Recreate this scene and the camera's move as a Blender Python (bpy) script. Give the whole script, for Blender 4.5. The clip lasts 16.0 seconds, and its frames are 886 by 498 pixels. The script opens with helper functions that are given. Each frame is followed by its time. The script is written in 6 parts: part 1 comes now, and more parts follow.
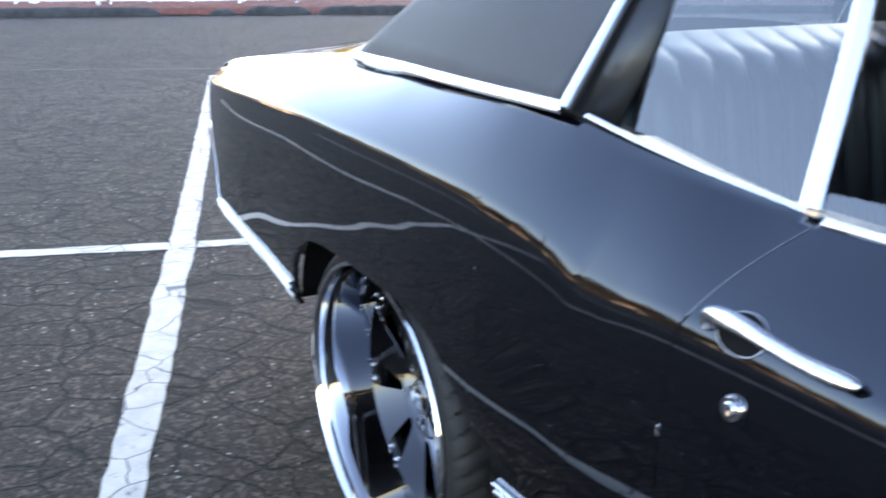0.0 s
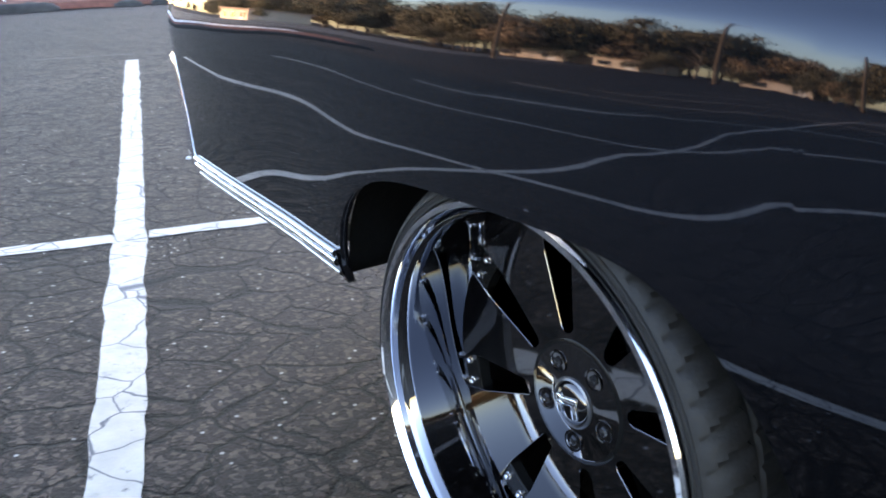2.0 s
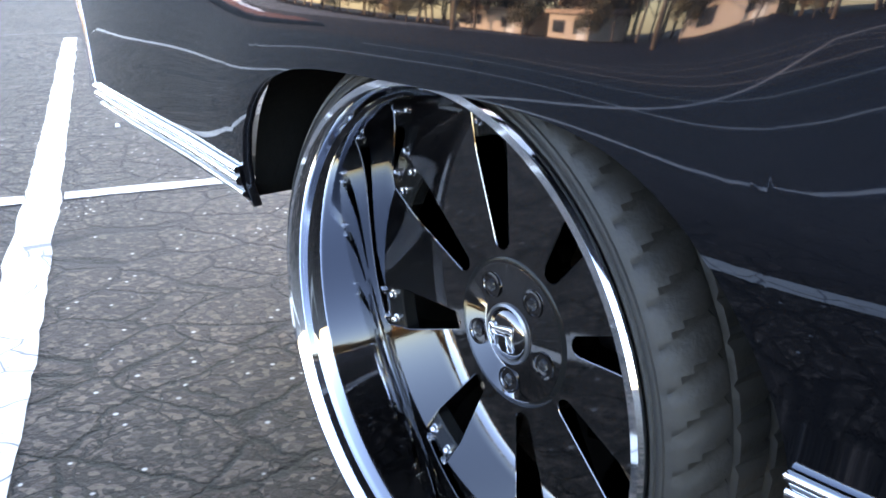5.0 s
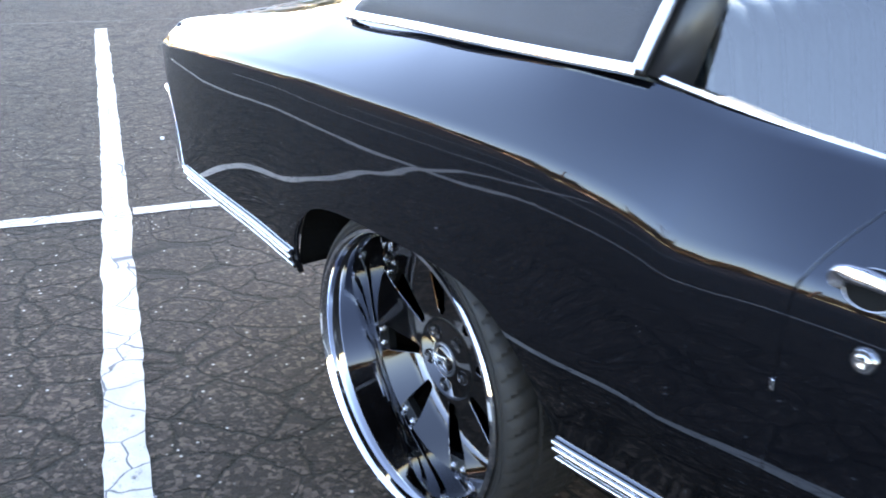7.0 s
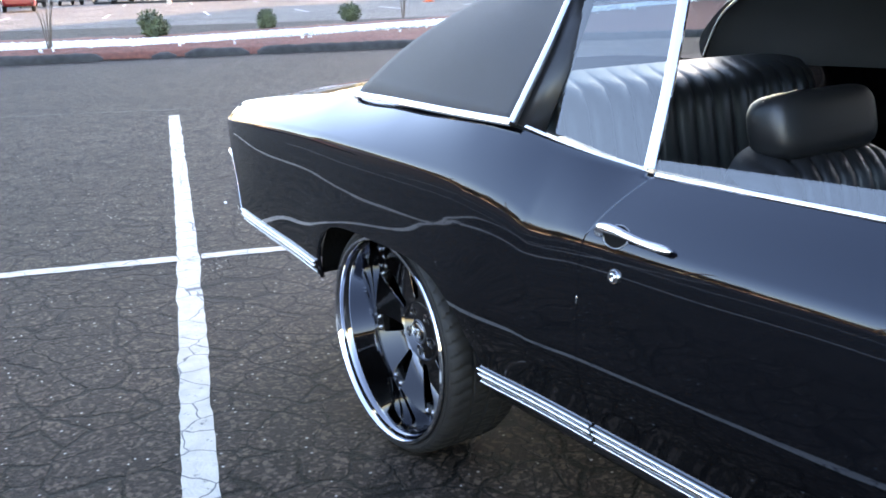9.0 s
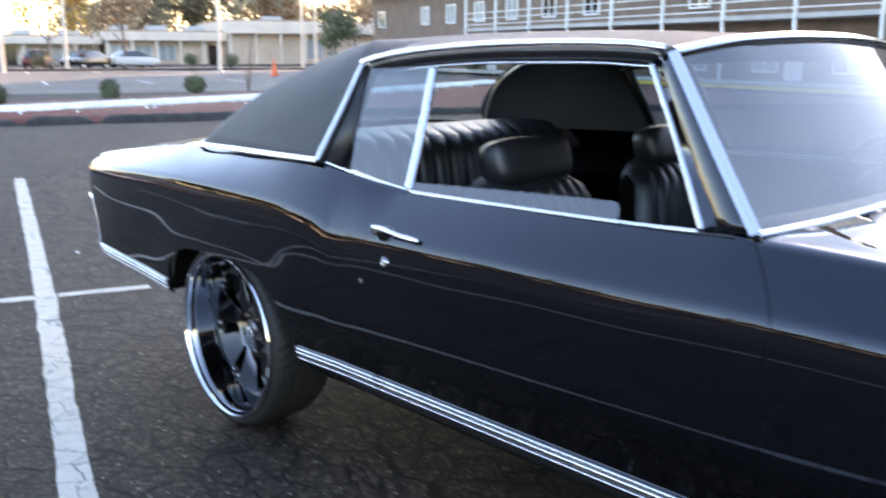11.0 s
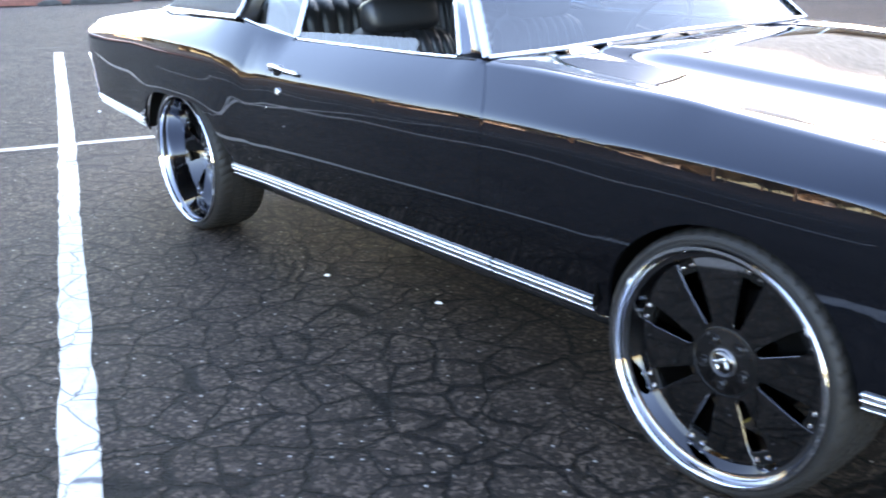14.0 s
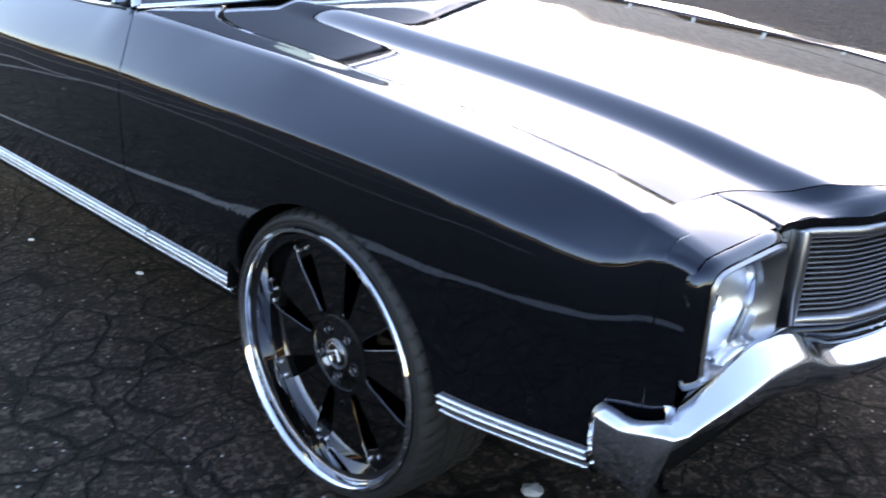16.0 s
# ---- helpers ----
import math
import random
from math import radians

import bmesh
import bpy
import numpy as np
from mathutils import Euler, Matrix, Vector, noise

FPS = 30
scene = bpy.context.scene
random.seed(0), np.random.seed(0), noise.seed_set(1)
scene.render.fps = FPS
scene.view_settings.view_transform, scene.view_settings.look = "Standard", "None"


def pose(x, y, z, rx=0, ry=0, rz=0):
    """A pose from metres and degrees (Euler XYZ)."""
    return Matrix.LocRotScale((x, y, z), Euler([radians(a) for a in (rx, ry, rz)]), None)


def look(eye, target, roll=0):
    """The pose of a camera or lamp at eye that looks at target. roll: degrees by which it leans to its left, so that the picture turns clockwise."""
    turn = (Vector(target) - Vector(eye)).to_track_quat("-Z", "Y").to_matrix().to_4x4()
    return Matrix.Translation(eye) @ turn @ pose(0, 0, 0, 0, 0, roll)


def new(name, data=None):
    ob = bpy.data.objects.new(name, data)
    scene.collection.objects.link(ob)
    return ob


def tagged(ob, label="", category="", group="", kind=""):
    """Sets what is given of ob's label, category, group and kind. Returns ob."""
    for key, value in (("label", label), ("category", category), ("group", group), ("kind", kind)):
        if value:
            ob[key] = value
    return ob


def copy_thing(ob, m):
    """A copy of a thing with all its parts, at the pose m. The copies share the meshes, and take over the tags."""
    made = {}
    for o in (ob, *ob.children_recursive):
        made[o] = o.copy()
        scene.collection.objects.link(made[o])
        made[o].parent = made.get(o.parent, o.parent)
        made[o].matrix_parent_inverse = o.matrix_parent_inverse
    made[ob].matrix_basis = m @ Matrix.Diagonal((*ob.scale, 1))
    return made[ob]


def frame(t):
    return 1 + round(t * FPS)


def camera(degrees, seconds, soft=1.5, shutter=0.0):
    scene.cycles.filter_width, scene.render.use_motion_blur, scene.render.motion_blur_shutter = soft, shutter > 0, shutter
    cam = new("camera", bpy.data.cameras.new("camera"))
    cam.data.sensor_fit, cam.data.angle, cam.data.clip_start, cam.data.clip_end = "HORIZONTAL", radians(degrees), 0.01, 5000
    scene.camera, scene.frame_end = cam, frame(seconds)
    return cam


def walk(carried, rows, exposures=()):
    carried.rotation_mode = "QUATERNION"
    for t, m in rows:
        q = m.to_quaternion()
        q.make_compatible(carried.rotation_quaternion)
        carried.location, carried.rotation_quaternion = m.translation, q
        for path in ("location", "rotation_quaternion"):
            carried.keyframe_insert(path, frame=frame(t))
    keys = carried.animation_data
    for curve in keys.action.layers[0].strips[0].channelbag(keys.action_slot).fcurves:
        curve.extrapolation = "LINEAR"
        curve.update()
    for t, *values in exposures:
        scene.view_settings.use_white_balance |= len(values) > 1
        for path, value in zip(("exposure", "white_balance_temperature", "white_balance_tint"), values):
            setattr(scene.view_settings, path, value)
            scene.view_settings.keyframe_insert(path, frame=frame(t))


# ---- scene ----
cam = camera(50.3, 16.0, 1.75, 0.4)
# seconds, eye, yaw to the left from +y, pitch, roll
ROWS = [
    (0.0, 1.570, -1.701, 1.239, 60.91, -17.88, 0.47),
    (0.5, 1.486, -1.779, 1.208, 64.77, -18.62, -1.50),
    (1.0, 1.289, -1.732, 1.149, 63.36, -17.59, -1.53),
    (1.5, 1.055, -1.670, 1.047, 59.83, -17.93, -2.16),
    (2.0, 0.860, -1.660, 0.958, 55.98, -18.53, -2.49),
    (2.5, 0.718, -1.635, 0.863, 50.79, -18.54, -2.45),
    (3.0, 0.723, -1.556, 0.759, 50.95, -16.95, -3.20),
    (5.5, 0.785, -1.536, 0.799, 54.60, -19.38, -0.10),
    (6.0, 0.873, -1.580, 0.968, 57.75, -19.28, -1.20),
    (6.5, 1.113, -1.785, 1.156, 55.63, -18.05, -0.03),
    (7.0, 1.400, -1.927, 1.269, 53.23, -21.21, 0.01),
    (7.5, 1.662, -1.998, 1.310, 52.10, -19.85, 0.30),
    (8.0, 1.868, -2.085, 1.324, 55.22, -17.97, -0.82),
    (10.5, 2.783, -2.527, 1.376, 55.47, -13.17, -0.86),
    (11.0, 2.980, -2.647, 1.360, 47.42, -11.78, 0.13),
    (11.5, 3.154, -2.699, 1.346, 403.26, -16.81, 1.07),
    (12.0, 3.304, -2.718, 1.385, 408.09, -16.41, 0.16),
    (12.5, 3.511, -2.792, 1.389, 59.52, -17.49, -0.95),
    (13.0, 3.727, -2.915, 1.325, 57.81, -15.95, 0.77),
    (13.5, 3.919, -2.927, 1.330, 53.14, -17.53, -0.25),
    (14.0, 4.149, -2.782, 1.368, 51.15, -18.94, -0.99),
    (14.5, 4.338, -2.638, 1.359, 48.53, -19.49, -0.84),
    (15.0, 4.393, -2.534, 1.363, 44.13, -19.98, 0.41),
    (15.5, 4.394, -2.328, 1.338, 44.30, -21.49, 1.99),
    (16.0, 4.433, -2.116, 1.362, 44.65, -21.84, 2.31),
]


def aim(x, y, z, yaw, pitch, roll):
    a, b = radians(yaw), radians(pitch)
    way = Vector((-math.sin(a) * math.cos(b), math.cos(a) * math.cos(b), math.sin(b)))
    return look((x, y, z), Vector((x, y, z)) + way, roll)


walk(cam, [(r[0], aim(*r[1:])) for r in ROWS], [(t, e + 0.02, 8500, 26) for t, e in (
    (0.0, 3.75), (0.5, 3.8), (1.5, 3.45), (2.0, 3.75), (2.5, 3.85), (3.2, 4.1), (5.3, 4.6), (6.0, 4.4), (7.0, 4.15), (8.0, 4.1), (10.5, 3.35), (11.5, 3.35), (12.0, 3.75), (12.6, 3.4), (13, 3.35), (13.5, 4.05), (14.0, 4.3), (14.8, 4.1), (16.0, 3.3))])

# ---- light ----
SUN_TURN, SUN_UP = radians(-28), radians(10.5)
world = bpy.data.worlds.new("world")
scene.world = world
world.use_nodes = True
wn = world.node_tree.nodes
sky = wn.new("ShaderNodeTexSky")
sky.sky_type, sky.sun_disc = "NISHITA", False
sky.sun_elevation, sky.sun_rotation = SUN_UP, SUN_TURN
sky.air_density, sky.dust_density, sky.ozone_density = 1.0, 0.7, 2.8
wn["Background"].inputs["Strength"].default_value = 0.15
world.node_tree.links.new(sky.outputs[0], wn["Background"].inputs["Color"])
lamp = bpy.data.lights.new("sun", "SUN")
lamp.energy, lamp.angle, lamp.color = 2.6, radians(0.6), (1.0, 0.76, 0.52)
SUN_WAY = Vector((math.sin(SUN_TURN) * math.cos(SUN_UP), math.cos(SUN_TURN) * math.cos(SUN_UP), math.sin(SUN_UP)))
sun = new("sun", lamp)
sun.matrix_world = look(SUN_WAY * 50, (0, 0, 0))


# ---- materials ----
def material(name, color, rough=0.5, metal=0.0, vary=0.0, scale=8.0, bump=0.0, bump_scale=60.0, coat=0.0, spec=0.5, second=None, rough_vary=0.0):
    m = bpy.data.materials.new(name)
    m.use_nodes = True
    n, l = m.node_tree.nodes, m.node_tree.links
    b = n["Principled BSDF"]
    b.inputs["Base Color"].default_value = (*color, 1)
    b.inputs["Roughness"].default_value, b.inputs["Metallic"].default_value = rough, metal
    b.inputs["Specular IOR Level"].default_value = spec
    b.inputs["Coat Weight"].default_value = coat
    b.inputs["Coat Roughness"].default_value = 0.015
    b.inputs["Coat IOR"].default_value = 1.49
    if vary or bump or rough_vary or second:
        co = n.new("ShaderNodeTexCoord")
    if vary or second:
        t = n.new("ShaderNodeTexNoise")
        t.inputs["Scale"].default_value, t.inputs["Detail"].default_value = scale, 6.0
        l.new(co.outputs["Object"], t.inputs["Vector"])
        r = n.new("ShaderNodeValToRGB")
        r.color_ramp.elements[0].position, r.color_ramp.elements[1].position = 0.3, 0.7
        dark = second or tuple(c * (1 - vary) for c in color)
        light = color if second else tuple(min(1, c * (1 + vary)) for c in color)
        r.color_ramp.elements[0].color, r.color_ramp.elements[1].color = (*dark, 1), (*light, 1)
        l.new(t.outputs["Fac"], r.inputs["Fac"])
        l.new(r.outputs["Color"], b.inputs["Base Color"])
    if rough_vary:
        t2 = n.new("ShaderNodeTexNoise")
        t2.inputs["Scale"].default_value, t2.inputs["Detail"].default_value = 5.0, 5.0
        l.new(co.outputs["Object"], t2.inputs["Vector"])
        mr = n.new("ShaderNodeMapRange")
        mr.inputs["To Min"].default_value, mr.inputs["To Max"].default_value = max(0, rough - rough_vary), rough + rough_vary
        l.new(t2.outputs["Fac"], mr.inputs["Value"])
        l.new(mr.outputs["Result"], b.inputs["Roughness"])
    if bump:
        t3 = n.new("ShaderNodeTexNoise")
        t3.inputs["Scale"].default_value, t3.inputs["Detail"].default_value = bump_scale, 4.0
        l.new(co.outputs["Object"], t3.inputs["Vector"])
        bp = n.new("ShaderNodeBump")
        bp.inputs["Strength"].default_value, bp.inputs["Distance"].default_value = bump, 0.01
        l.new(t3.outputs["Fac"], bp.inputs["Height"])
        l.new(bp.outputs["Normal"], b.inputs["Normal"])
    return m


def glass_material(name, tint, ior=1.5):
    m = bpy.data.materials.new(name)
    m.use_nodes = True
    n, l = m.node_tree.nodes, m.node_tree.links
    n.remove(n["Principled BSDF"])
    clear, gloss, mix, face = n.new("ShaderNodeBsdfTransparent"), n.new("ShaderNodeBsdfGlossy"), n.new("ShaderNodeMixShader"), n.new("ShaderNodeLayerWeight")
    steep, fres = n.new("ShaderNodeMath"), n.new("ShaderNodeMath")
    clear.inputs["Color"].default_value = (*tint, 1)
    gloss.inputs["Roughness"].default_value = 0.01
    # both faces of a pane: twice the gloss of one, rising at a glance
    base = 2 * ((ior - 1) / (ior + 1)) ** 2
    steep.operation, steep.inputs[1].default_value = "POWER", 5.0
    l.new(face.outputs["Facing"], steep.inputs[0])
    fres.operation, fres.inputs[1].default_value, fres.inputs[2].default_value = "MULTIPLY_ADD", 1 - base, base
    l.new(steep.outputs[0], fres.inputs[0])
    l.new(fres.outputs[0], mix.inputs[0])
    l.new(clear.outputs[0], mix.inputs[1])
    l.new(gloss.outputs[0], mix.inputs[2])
    l.new(mix.outputs[0], n["Material Output"].inputs["Surface"])
    return m


def asphalt_material(name, base, cracks=True, tone=1.0):
    m = bpy.data.materials.new(name)
    m.use_nodes = True
    n, l = m.node_tree.nodes, m.node_tree.links
    b = n["Principled BSDF"]
    b.inputs["Roughness"].default_value = 0.68
    b.inputs["Specular IOR Level"].default_value = 0.14
    co = n.new("ShaderNodeTexCoord")

    def noise_tex(scale, detail=6.0, rough=0.6):
        t = n.new("ShaderNodeTexNoise")
        t.inputs["Scale"].default_value, t.inputs["Detail"].default_value, t.inputs["Roughness"].default_value = scale, detail, rough
        l.new(co.outputs["Object"], t.inputs["Vector"])
        return t

    def ramp(src, p0, c0, p1, c1):
        r = n.new("ShaderNodeValToRGB")
        r.color_ramp.elements[0].position, r.color_ramp.elements[1].position = p0, p1
        r.color_ramp.elements[0].color, r.color_ramp.elements[1].color = c0, c1
        l.new(src, r.inputs["Fac"])
        return r

    def mul(a, c, mode="MULTIPLY", fac=1.0):
        x = n.new("ShaderNodeMix")
        x.data_type, x.blend_type = "RGBA", mode
        x.inputs["Factor"].default_value = fac
        l.new(a, x.inputs["A"])
        l.new(c, x.inputs["B"])
        return x.outputs["Result"]

    def grey(v):
        return (v, v, v, 1)

    big, mid, fine = noise_tex(0.35), noise_tex(3.0), noise_tex(90.0, 3.0)
    c0 = ramp(mid.outputs["Fac"], 0.3, (*[v * 0.75 for v in base], 1), 0.72, (*[v * 1.25 for v in base], 1))
    stain = ramp(big.outputs["Fac"], 0.35, grey(0.72), 0.62, grey(1.1))
    col = mul(c0.outputs["Color"], stain.outputs["Color"])
    # pale stones in the binder
    vor = n.new("ShaderNodeTexVoronoi")
    vor.inputs["Scale"].default_value = 75.0
    l.new(co.outputs["Object"], vor.inputs["Vector"])
    sep = n.new("ShaderNodeSeparateColor")
    l.new(vor.outputs["Color"], sep.inputs["Color"])
    stones = ramp(sep.outputs["Red"], 0.55, grey(0.66), 0.98, grey(3.3))
    col = mul(col, stones.outputs["Color"])
    chips = n.new("ShaderNodeTexVoronoi")
    chips.inputs["Scale"].default_value = 36.0
    l.new(co.outputs["Object"], chips.inputs["Vector"])
    sep2 = n.new("ShaderNodeSeparateColor")
    l.new(chips.outputs["Color"], sep2.inputs["Color"])
    few = ramp(sep2.outputs["Green"], 0.80, grey(0), 0.84, grey(1))
    core = ramp(chips.outputs["Distance"], 0.12, grey(1), 0.22, grey(0))
    spot = mul(few.outputs["Color"], core.outputs["Color"])
    lift = n.new("ShaderNodeMix")
    lift.data_type = "RGBA"
    l.new(spot, lift.inputs["Factor"])
    l.new(col, lift.inputs["A"])
    lift.inputs["B"].default_value = (0.33, 0.31, 0.29, 1)
    col = lift.outputs["Result"]
    height = fine.outputs["Fac"]
    bump = n.new("ShaderNodeBump")
    bump.inputs["Strength"].default_value, bump.inputs["Distance"].default_value = 0.9, 0.006
    hsum = n.new("ShaderNodeMath")
    hsum.operation = "ADD"
    l.new(fine.outputs["Fac"], hsum.inputs[0])
    l.new(sep.outputs["Red"], hsum.inputs[1])
    height = hsum.outputs[0]
    if cracks:
        # a net of cracks: warped cells, wide and narrow
        warp = noise_tex(6.0, 7.0, 0.66)
        off = n.new("ShaderNodeVectorMath")
        off.operation = "MULTIPLY_ADD"
        l.new(warp.outputs["Color"], off.inputs[0])
        off.inputs[1].default_value = (0.125, 0.125, 0.0)
        l.new(co.outputs["Object"], off.inputs[2])
        total = None
        for scale, width in ((5.2, 0.058), (10.0, 0.036)):
            v = n.new("ShaderNodeTexVoronoi")
            v.feature = "DISTANCE_TO_EDGE"
            v.inputs["Scale"].default_value = scale
            flat = n.new("ShaderNodeVectorMath")
            flat.operation = "MULTIPLY"
            flat.inputs[1].default_value = (1, 1, 0)
            l.new(off.outputs[0], flat.inputs[0])
            l.new(flat.outputs[0], v.inputs["Vector"])
            wide = noise_tex(1.3 if scale < 6 else 0.8, 3.0)
            mr = n.new("ShaderNodeMapRange")
            mr.inputs["From Min"].default_value, mr.inputs["From Max"].default_value = (0.29, 0.56) if scale < 6 else (0.38, 0.60)
            mr.inputs["To Min"].default_value, mr.inputs["To Max"].default_value = 0.014 if scale < 6 else 0.003, width
            l.new(wide.outputs["Fac"], mr.inputs["Value"])
            div = n.new("ShaderNodeMath")
            div.operation = "DIVIDE"
            div.use_clamp = True
            l.new(v.outputs["Distance"], div.inputs[0])
            l.new(mr.outputs["Result"], div.inputs[1])
            if total is None:
                total = div.outputs[0]
            else:
                mn = n.new("ShaderNodeMath")
                mn.operation = "MINIMUM"
                l.new(total, mn.inputs[0])
                l.new(div.outputs[0], mn.inputs[1])
                total = mn.outputs[0]
        cr = ramp(total, 0.45, grey(0.09), 1.0, grey(1))
        col = mul(col, cr.outputs["Color"])
        deep = n.new("ShaderNodeMath")
        deep.operation = "MULTIPLY_ADD"
        deep.inputs[1].default_value = 0.9
        l.new(total, deep.inputs[0])
        l.new(height, deep.inputs[2])
        height = deep.outputs[0]
    l.new(height, bump.inputs["Height"])
    l.new(bump.outputs["Normal"], b.inputs["Normal"])
    l.new(col, b.inputs["Base Color"])
    return m


def line_material(name):
    m = material(name, (0.46, 0.42, 0.36), 0.7, vary=0.14, scale=14, bump=0.5, bump_scale=90)
    n, l = m.node_tree.nodes, m.node_tree.links
    b = n["Principled BSDF"]
    src = b.inputs["Base Color"].links[0].from_socket
    co = n.new("ShaderNodeTexCoord")
    t = n.new("ShaderNodeTexNoise")
    t.inputs["Scale"].default_value, t.inputs["Detail"].default_value = 5.0, 3.0
    l.new(co.outputs["Object"], t.inputs["Vector"])
    off = n.new("ShaderNodeVectorMath")
    off.operation = "MULTIPLY_ADD"
    l.new(t.outputs["Color"], off.inputs[0])
    off.inputs[1].default_value = (0.125, 0.125, 0.0)
    l.new(co.outputs["Object"], off.inputs[2])
    flat = n.new("ShaderNodeVectorMath")
    flat.operation = "MULTIPLY"
    flat.inputs[1].default_value = (1, 1, 0)
    l.new(off.outputs[0], flat.inputs[0])
    v = n.new("ShaderNodeTexVoronoi")
    v.feature = "DISTANCE_TO_EDGE"
    v.inputs["Scale"].default_value = 5.2
    l.new(flat.outputs[0], v.inputs["Vector"])
    r = n.new("ShaderNodeValToRGB")
    r.color_ramp.elements[0].position, r.color_ramp.elements[1].position = 0.006, 0.016
    l.new(v.outputs["Distance"], r.inputs["Fac"])
    wear = n.new("ShaderNodeTexNoise")
    wear.inputs["Scale"].default_value, wear.inputs["Detail"].default_value, wear.inputs["Roughness"].default_value = 22.0, 8.0, 0.75
    l.new(co.outputs["Object"], wear.inputs["Vector"])
    r2 = n.new("ShaderNodeValToRGB")
    r2.color_ramp.elements[0].position, r2.color_ramp.elements[1].position = 0.33, 0.42
    l.new(wear.outputs["Fac"], r2.inputs["Fac"])
    mn = n.new("ShaderNodeMath")
    mn.operation = "MINIMUM"
    l.new(r.outputs["Color"], mn.inputs[0])
    l.new(r2.outputs["Color"], mn.inputs[1])
    mx = n.new("ShaderNodeMix")
    mx.data_type = "RGBA"
    l.new(mn.outputs[0], mx.inputs["Factor"])
    mx.inputs["A"].default_value = (0.09, 0.09, 0.095, 1)
    l.new(src, mx.inputs["B"])
    l.new(mx.outputs["Result"], b.inputs["Base Color"])
    return m


PAINT = material("black_paint", (0.0015, 0.0015, 0.002), 0.04, coat=1.0, spec=0.30)
PAINT.node_tree.nodes["Principled BSDF"].inputs["Specular Tint"].default_value = (0.35, 0.58, 1.0, 1)
PAINT.node_tree.nodes["Principled BSDF"].inputs["Coat IOR"].default_value = 1.42
CHROME = material("chrome", (0.80, 0.82, 0.86), 0.05, 1.0, rough_vary=0.02)
CHROME_SOFT = material("brushed_chrome", (0.72, 0.74, 0.78), 0.16, 1.0, rough_vary=0.05)
BLACK_TRIM = material("black_trim", (0.012, 0.012, 0.013), 0.35, bump=0.1)
SATIN = material("satin_black", (0.010, 0.010, 0.011), 0.16, coat=0.3, rough_vary=0.05)
RUBBER = material("rubber", (0.0145, 0.0135, 0.013), 0.6, vary=0.15, scale=20, bump=0.12, bump_scale=160, spec=0.3)
VINYL = material("vinyl", (0.038, 0.039, 0.043), 0.6, spec=0.3, vary=0.08, scale=4, bump=0.35, bump_scale=500)
LEATHER = material("leather", (0.012, 0.012, 0.013), 0.32, bump=0.12, bump_scale=250, rough_vary=0.06)
CARPET = material("carpet", (0.010, 0.010, 0.011), 0.95, bump=0.4, bump_scale=400)
LINING = material("lining_cloth", (0.045, 0.046, 0.050), 0.95, vary=0.1, scale=6, bump=0.3, bump_scale=400)
UNDER = material("underbody", (0.005, 0.005, 0.005), 0.9, vary=0.3, bump=0.3, spec=0.05)
GLASS = glass_material("window_glass", (0.80, 0.86, 0.84), 1.5)
SCREEN_GLASS = glass_material("tinted_screen", (0.17, 0.21, 0.225), 1.75)
TINT_GLASS = glass_material("tinted_side_glass", (0.40, 0.50, 0.55), 1.8)
LENS = glass_material("lamp_glass", (0.95, 0.96, 0.97), 1.5)
RED_LENS = material("red_lens", (0.30, 0.01, 0.01), 0.15, coat=0.5)
REFLECTOR = material("lamp_reflector", (0.9, 0.9, 0.92), 0.28, 1.0)
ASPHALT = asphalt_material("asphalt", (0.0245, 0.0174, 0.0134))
# the far asphalt's grazing sheen and haze are put into a paler base
ASPHALT_FAR_SHEEN = asphalt_material("asphalt_far_sheen", (0.098, 0.092, 0.085), False)
KERB = material("asphalt_kerb", (0.032, 0.031, 0.030), 0.9, vary=0.4, scale=6, bump=0.8, bump_scale=30)
LINE = line_material("line_paint")
LINE_OLD = material("faded_line", (0.45, 0.46, 0.48), 0.8, vary=0.35, scale=9, bump=0.3)
MULCH = material("mulch", (0.20, 0.065, 0.045), 0.95, second=(0.10, 0.035, 0.025), scale=9, bump=1.0, bump_scale=40)
GRAVEL = material("white_stone", (0.72, 0.72, 0.71), 0.8, vary=0.15, scale=3)
LEAF = material("evergreen_leaf", (0.085, 0.105, 0.050), 0.6, vary=0.5, scale=3)
LEAF_DARK = material("dark_leaf", (0.115, 0.098, 0.056), 0.7, vary=0.5, scale=0.5)
# olive leaf lightened: the distance haze is in the colour
LEAF_HAZE = material("hazed_leaf", (0.26, 0.22, 0.15), 0.8, vary=0.4, scale=0.4)
LEAF_GOLD = material("gold_leaf", (0.42, 0.27, 0.06), 0.7, vary=0.4, scale=1.0)
LEAF_RUST = material("rust_leaf", (0.23, 0.16, 0.10), 0.7, vary=0.4, scale=1.0)
BARK = material("bark", (0.13, 0.10, 0.08), 0.9, vary=0.4, scale=6, bump=0.6, bump_scale=30)
STUCCO = material("tan_stucco", (0.56, 0.44, 0.35), 0.9, vary=0.12, scale=0.6, bump=0.3)
STUCCO_PALE = material("pale_stucco", (0.55, 0.47, 0.40), 0.9, vary=0.10, scale=0.6)
CANOPY = material("canopy_fascia", (0.68, 0.57, 0.47), 0.7, vary=0.08, scale=0.7)
SIDING = material("brown_siding", (0.20, 0.135, 0.10), 0.8, vary=0.2, scale=1.2, bump=0.3)
ROOFING = material("shingle_roof", (0.42, 0.30, 0.225), 0.9, vary=0.25, scale=2.0, bump=0.4)
WHITE_PAINT = material("white_paint", (0.72, 0.72, 0.70), 0.5, vary=0.06, scale=2)
